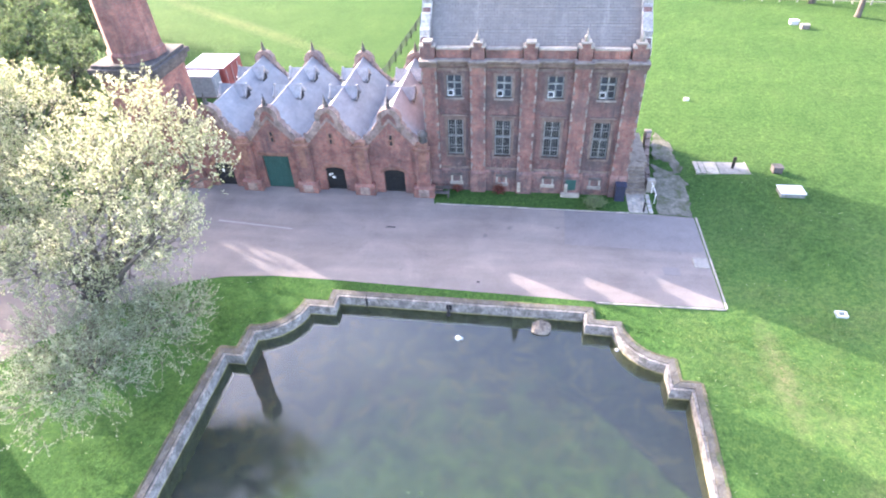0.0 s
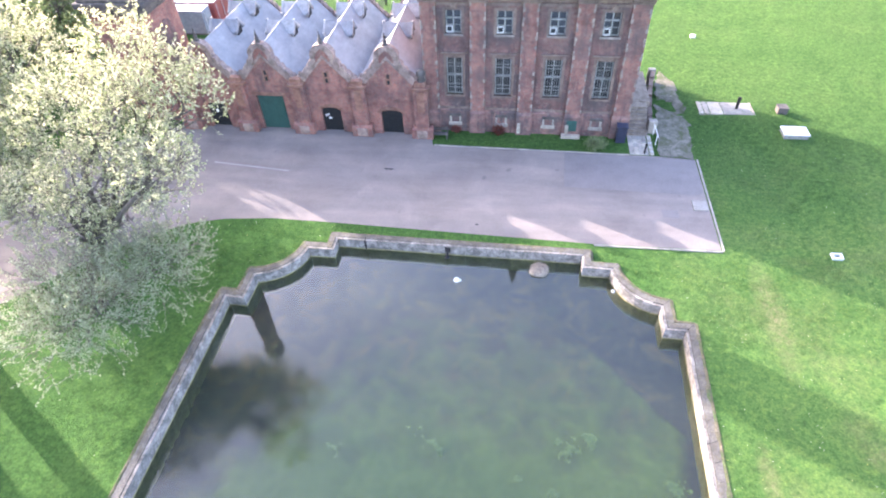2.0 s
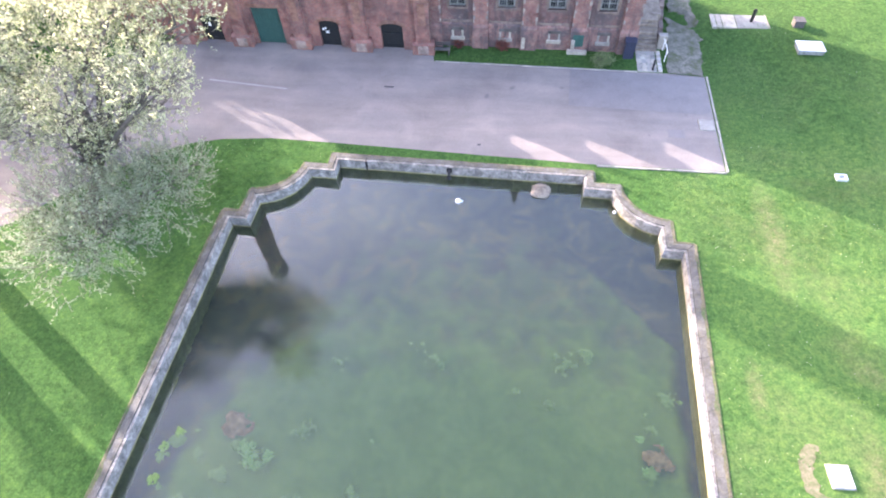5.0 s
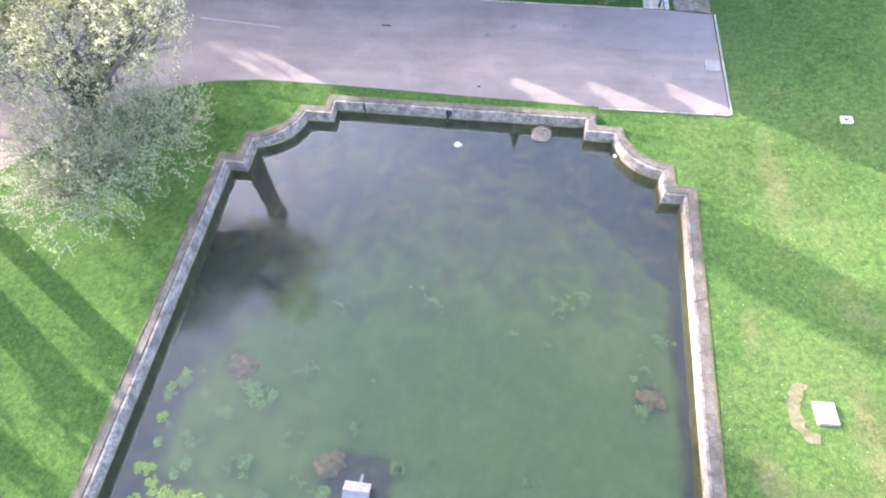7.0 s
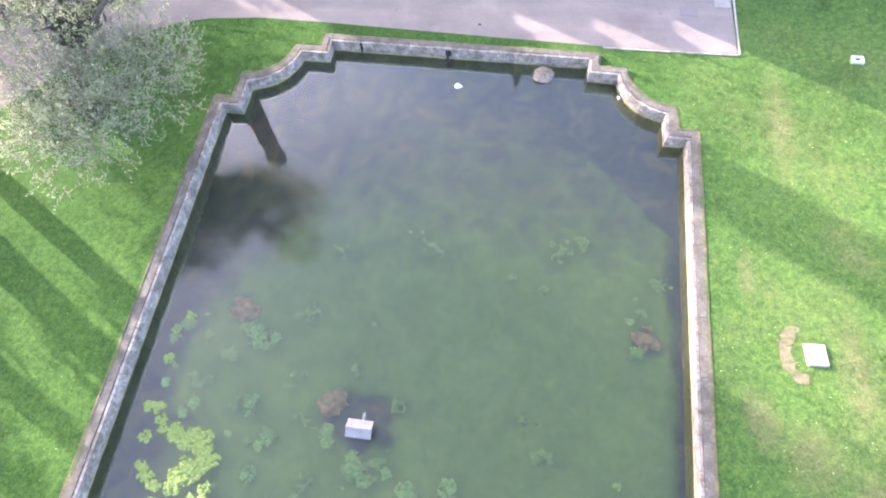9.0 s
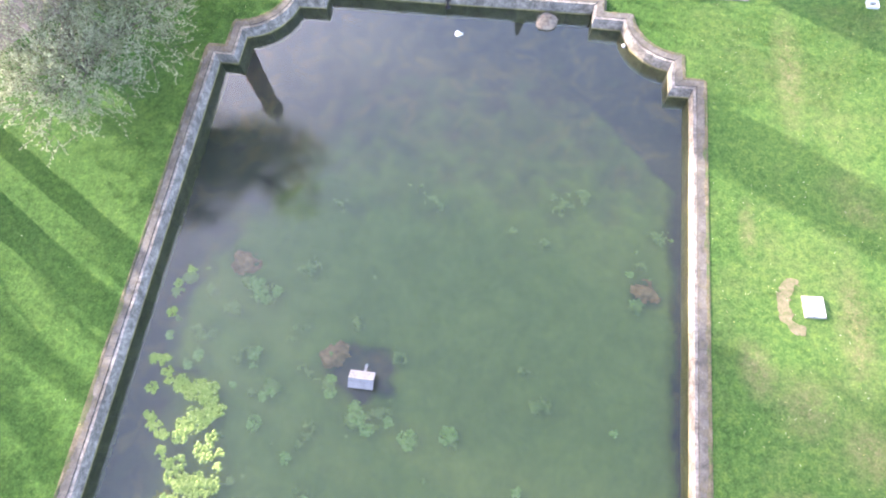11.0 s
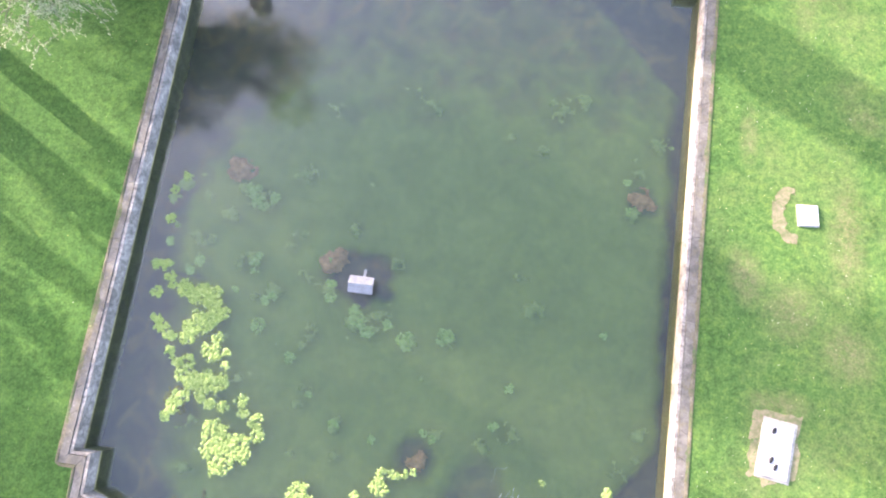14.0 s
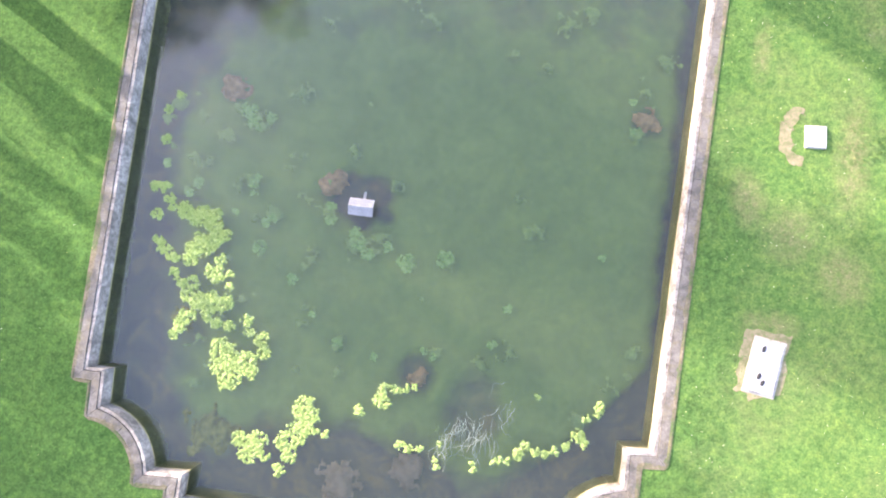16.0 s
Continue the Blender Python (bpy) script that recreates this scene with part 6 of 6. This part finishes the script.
for i in range(260):
    q, rr = random.uniform(0, 6.28), random.uniform(0.05, 0.6)
    p = Vector((1.68 + rr * math.cos(q), 25.35 + rr * math.sin(q), Z + 0.33 - 0.6 * rr * rr))
    d = Vector((random.gauss(0, 1), random.gauss(0, 1), random.gauss(0, 0.3))).normalized() * random.uniform(0.1, 0.25)
    straws.tube([p - d, p + Vector((0, 0, 0.04)), p + d], [0.008, 0.01, 0.006], 3)
tagged(part("straw", straws, STRAW, nest_ob), kind="stuff")

spout = thing("wall_spout", "black iron outlet pipe fixed to the pond wall", "pipe", (-4.28, 25.95, -0.6))
part("pipe", Mesh().tube([(-4.28, 26.12, -0.03), (-4.28, 25.86, -0.04), (-4.28, 25.74, -0.12), (-4.28, 25.72, -0.28)], [0.09, 0.09, 0.09, 0.09], 10), IRON, spout, smooth=True)
part("flange", Mesh().box(-4.46, -4.1, 26.02, 26.12, -0.2, 0.14, 0.02), IRON, spout)
part("mouth", Mesh().lathe(-4.28, 25.72, [(0.12, -0.46), (0.17, -0.38), (0.12, -0.26)], 10), IRON, spout)
pipe2 = thing("drain_pipe", "thin dark upright pipe down the pond wall", "pipe", (-9.8, 25.95, 0))
part("pipe", Mesh().tube([(-9.8, 26.3, 0.3), (-9.8, 26.06, 0.28), (-9.8, 26.05, -0.46)], [0.05, 0.05, 0.05], 8), IRON, pipe2)
for zz in (0.05, -0.18):
    part("clip", Mesh().box(-9.88, -9.72, 26.02, 26.15, zz, zz + 0.06, 0.01), IRON, pipe2)
flt = thing("white_float", "small white plastic float on the water", "float", (-3.45, 23.95, Z))
part("body", Mesh().lathe(-3.45, 23.95, [(0.1, Z - 0.05), (0.2, Z + 0.03), (0.17, Z + 0.12), (0.05, Z + 0.16)], 12), WHITE, flt, smooth=True)
part("cap", Mesh().box(-3.36, -3.16, 23.92, 24.04, Z - 0.02, Z + 0.07, 0.02), WHITE, flt)
ball = solid("round_float", Mesh().lathe(6.2, 24.0, [(0.03, Z - 0.06), (0.11, Z), (0.11, Z + 0.06), (0.03, Z + 0.12)], 10), METAL_WHITE, "small round white float by the curved wall", "float", smooth=True)

# dead branches lying in the shallow end
PALE_WOOD = plain("pale_twig", (0.19, 0.22, 0.165), 0.9, 0, 0.3)
for bx, by, n in ((0.1, -7.0, 14), (0.7, -6.2, 16), (1.4, -6.8, 14), (1.9, -6.3, 9), (2.8, -4.8, 6)):
    br = thing("fallen_branch", "pale dead branch half under the water", "branch", (bx, by, Z), "fallen branches")
    for i in range(n):
        p = Vector((bx + random.gauss(0, 0.26), by + random.gauss(0.35, 0.35), Z - 0.01))
        path, q = [p], random.gauss(-1.65, 0.35)
        for s_ in range(8):
            q += random.gauss(0, 0.6)
            q = 0.75 * q - 0.25 * 1.65
            p = p + Vector((math.cos(q), math.sin(q), random.uniform(-0.06, 0.06))) * 0.16
            path.append(Vector((p.x, p.y, max(Z - 0.09, min(Z + 0.012, p.z)))))
        part("twig", Mesh().tube(path, [0.016, 0.016, 0.015, 0.014, 0.013, 0.012, 0.01, 0.008, 0.004], 4), PALE_WOOD, br)

SILT_DARK, OLIVE = plain("dark_silt", (0.17, 0.105, 0.09), 0.95, 0, 0.4, 1.5), plain("olive_silt", (0.13, 0.115, 0.03), 0.95, 0, 0.6, 3)
SILT = plain("rust_silt", (0.3, 0.16, 0.09), 0.95, 0, 0.5, 2.5)
for sx, sy, r in ((-12.7, 8.65, 0.62), (-7.1, 4.45, 0.62), (7.75, 9.3, 0.6), (-1.6, -4.3, 0.42), (-1.6, -8.7, 0.7), (-4.7, -9.6, 0.8), (-13.4, -3.2, 0.5), (-11.2, -8.1, 1.0)):
    mm, step, reach, grid = Mesh(), 0.08, r * 2, {}
    for i in range(int(2 * reach / step)):
        for j in range(int(2 * reach / step)):
            px, py = sx - reach + i * step, sy - reach + j * step
            f = 1 - math.hypot(px - sx, py - sy) / (r * 1.2) + 0.6 * noise.fractal(Vector((px * 1.3, py * 1.3, 17.0)), 0.8, 2.0, 5)
            if f > 0:
                grid[i, j] = len(mm.v)
                mm.v.append((px, py, -1.3 + 0.34 * smoothstep(0, 0.6, f) + 0.04 * noise.noise(Vector((px * 4, py * 4, 0)))))
    for (i, j), a_ in grid.items():
        q = [grid.get((i + 1, j)), grid.get((i + 1, j + 1)), grid.get((i, j + 1))]
        if None not in q:
            mm.f.append((a_, *q))
    solid("silt_patch", mm, SILT if sy > -4.5 and sx > -13 else OLIVE if sx < -11 else SILT_DARK, "olive-brown weedy patch under the water" if sx < -11 and sy < -4 else "rust-brown silt patch under the water", "silt", "silt patches", smooth=True)

# ---- containers behind the workshops ----
CONT_GREY, CONT_RED = plain("container_grey", (0.3, 0.33, 0.36), 0.5), plain("container_red", (0.34, 0.1, 0.09), 0.5)


def container(x0, x1, y0, y1, h, side, label, doors):
    t = thing("shipping_container", label, "container", ((x0 + x1) / 2, (y0 + y1) / 2, 0), "containers")
    part("body", Mesh().box(x0, x1, y0, y1, 0.12, h), side, t)
    n = int((x1 - x0) / 0.3)
    for i in range(n):
        xx = x0 + 0.1 + i * (x1 - x0 - 0.1) / n
        part("rib", Mesh().box(xx, xx + 0.12, y0 - 0.03, y0, 0.2, h - 0.15), side, t)
    part("roof", Mesh().box(x0 - 0.04, x1 + 0.04, y0 - 0.04, y1 + 0.04, h, h + 0.07, 0.02), METAL_WHITE, t, "white sheet roof")
    part("base_rail", Mesh().box(x0, x1, y0 - 0.04, y0 + 0.1, 0, 0.12), STONE_DARK, t)
    for i in range(doors):
        yy = y0 + 0.15 + i * (y1 - y0 - 0.2) / doors
        d = part("door", Mesh().box(x1, x1 + 0.05, yy, yy + (y1 - y0 - 0.2) / doors - 0.08, 0.25, h - 0.2, 0.01), side, t)
        part("lock_rod", Mesh().tube([(x1 + 0.09, yy + 0.25, 0.3), (x1 + 0.09, yy + 0.25, h - 0.25)], [0.03, 0.03], 6), METAL_WHITE, d)
    return t


container(-38.9, -34.9, 56.9, 58.75, 2.5, CONT_GREY, "grey steel storage container with a white roof", 1)
container(-39.2, -34.5, 59.1, 63.6, 2.6, CONT_RED, "red steel storage container with a white roof", 3)

# ---- fence behind the buildings and along the far lawn ----
fence = thing("field_fence", "dark post and rail fence running behind the buildings", "fence", (-17.2, 54, 0))
a_, b_ = Vector((-17.2, 54.0, 0)), Vector((-15.4, 95.0, 0))
for i in range(15):
    p = a_.lerp(b_, i / 14)
    part("post", Mesh().box(p.x - 0.06, p.x + 0.06, p.y - 0.06, p.y + 0.06, -0.2, 1.3), IRON, fence)
for zz in (0.5, 0.85, 1.2):
    part("rail", Mesh().tube([(a_.x, a_.y, zz), (b_.x, b_.y, zz)], [0.06, 0.06], 5), IRON, fence)
far_fence = thing("far_fence", "pale timber fence at the far side of the lawn", "fence", (42, 92, 0))
a_, b_ = Vector((24, 94.5, 0)), Vector((68, 88.0, 0))
for i in range(20):
    p = a_.lerp(b_, i / 19)
    part("post", Mesh().box(p.x - 0.08, p.x + 0.08, p.y - 0.08, p.y + 0.08, 0, 2.0), BARS, far_fence)
for zz in (0.9, 1.6):
    part("rail", Mesh().tube([(a_.x, a_.y, zz), (b_.x, b_.y, zz)], [0.08, 0.08], 5), STONE_PALE, far_fence)
far_tree = tree("far_tree", "tall leafy tree at the far edge of the lawn", (43.2, 85.5, 0.6), [
    (43.5, 86, 11, 3.2), (45.5, 86.5, 10, 3.0), (41.5, 86.5, 10.5, 3.0), (43.5, 84, 9.5, 2.8), (44, 88, 10, 3)], 0.34, (43.6, 85.7, 6.5), LEAF_DARK, 90, 0.32, 9, 0.2, "far trees")
for x, y, r in ((47.5, 85.5, 60), (52, 88, 130), (39.6, 92, 200), (34, 95, 260), (58, 86, 20)):
    copy_thing(far_tree, pose(x, y, 0.6, 0, 0, r))
for bx, by, label in ((34.3, 82.6, "white box lying on the far lawn"), (35.1, 80.9, "small grey box on the far lawn")):
    o = thing("lawn_box", label, "box", (bx, by, 0.6))
    part("body", Mesh().box(bx - 0.5, bx + 0.5, by - 0.35, by + 0.35, 0.3, 0.9, 0.03), METAL_WHITE if "white" in label else STONE, o)
    part("lid", Mesh().box(bx - 0.54, bx + 0.54, by - 0.39, by + 0.39, 0.9, 0.98, 0.02), METAL_WHITE if "white" in label else CONCRETE, o)
o = thing("lawn_marker", "small white marker stone in the lawn", "marker", (16.2, 57.9, 0.8))
part("stone", Mesh().box(15.95, 16.45, 57.75, 58.0, 0.3, 0.7, 0.03), WHITE, o)

# ---- lawn detail: tufts and small flowers ----
TUFT = make_leaf("grass_blade", (0.05, 0.125, 0.03), (0.11, 0.19, 0.05), 0.35)
FLOWER = make_leaf("daisy", (0.6, 0.55, 0.12), (0.85, 0.85, 0.75), 0.1)


def lawn_spots(n, regions, clear):
    for k in range(n):
        x0, x1, y0, y1 = random.choice(regions)
        x, y = random.uniform(x0, x1), random.uniform(y0, y1)
        if not any(inside(p, x, y) for p in clear):
            yield x, y


tufts, flowers = Mesh(), Mesh()
OUT = [inset(POND, -0.05), YARD]
REG = [(10.2, 26, -12, 26), (-32, -16.5, -12, 27), (10.2, 26, -12, 26), (4, 24, 20, 27.4), (-24, -10, 20, 27.6), (13.2, 24, 26, 44)]
for x, y in lawn_spots(30000, REG, OUT):
    z = ground_z(x, y)
    s_ = random.uniform(0.05, 0.13) * (1.0 + 0.7 * noise.noise(Vector((x * 0.5, y * 0.5, 4))))
    q = random.uniform(0, 6.28)
    for i in range(2):
        q += 1.7
        dx, dy = math.cos(q) * s_ * 0.6, math.sin(q) * s_ * 0.6
        tufts.poly([(x - dy * 0.3, y + dx * 0.3, z), (x + dy * 0.3, y - dx * 0.3, z), (x + dx, y + dy, z + s_)], [(0, 1, 2)])
for x, y in lawn_spots(1500, REG[:1] * 5 + REG, OUT):
    if noise.noise(Vector((x * 0.25, y * 0.25, 9))) > -0.1:
        z, s_ = ground_z(x, y) + 0.06, random.uniform(0.01, 0.02)
        flowers.poly([(x + s_ * math.cos(q), y + s_ * math.sin(q), z) for q in (0, 1.26, 2.51, 3.77, 5.03)], [(0, 1, 2, 3, 4)])
solid("grass_tufts", tufts, TUFT, "short uneven tufts of grass in the lawn", "grass", kind="stuff")
solid("lawn_flowers", flowers, FLOWER, "scattered daisies and dandelions in the lawn", "flowers", kind="stuff")
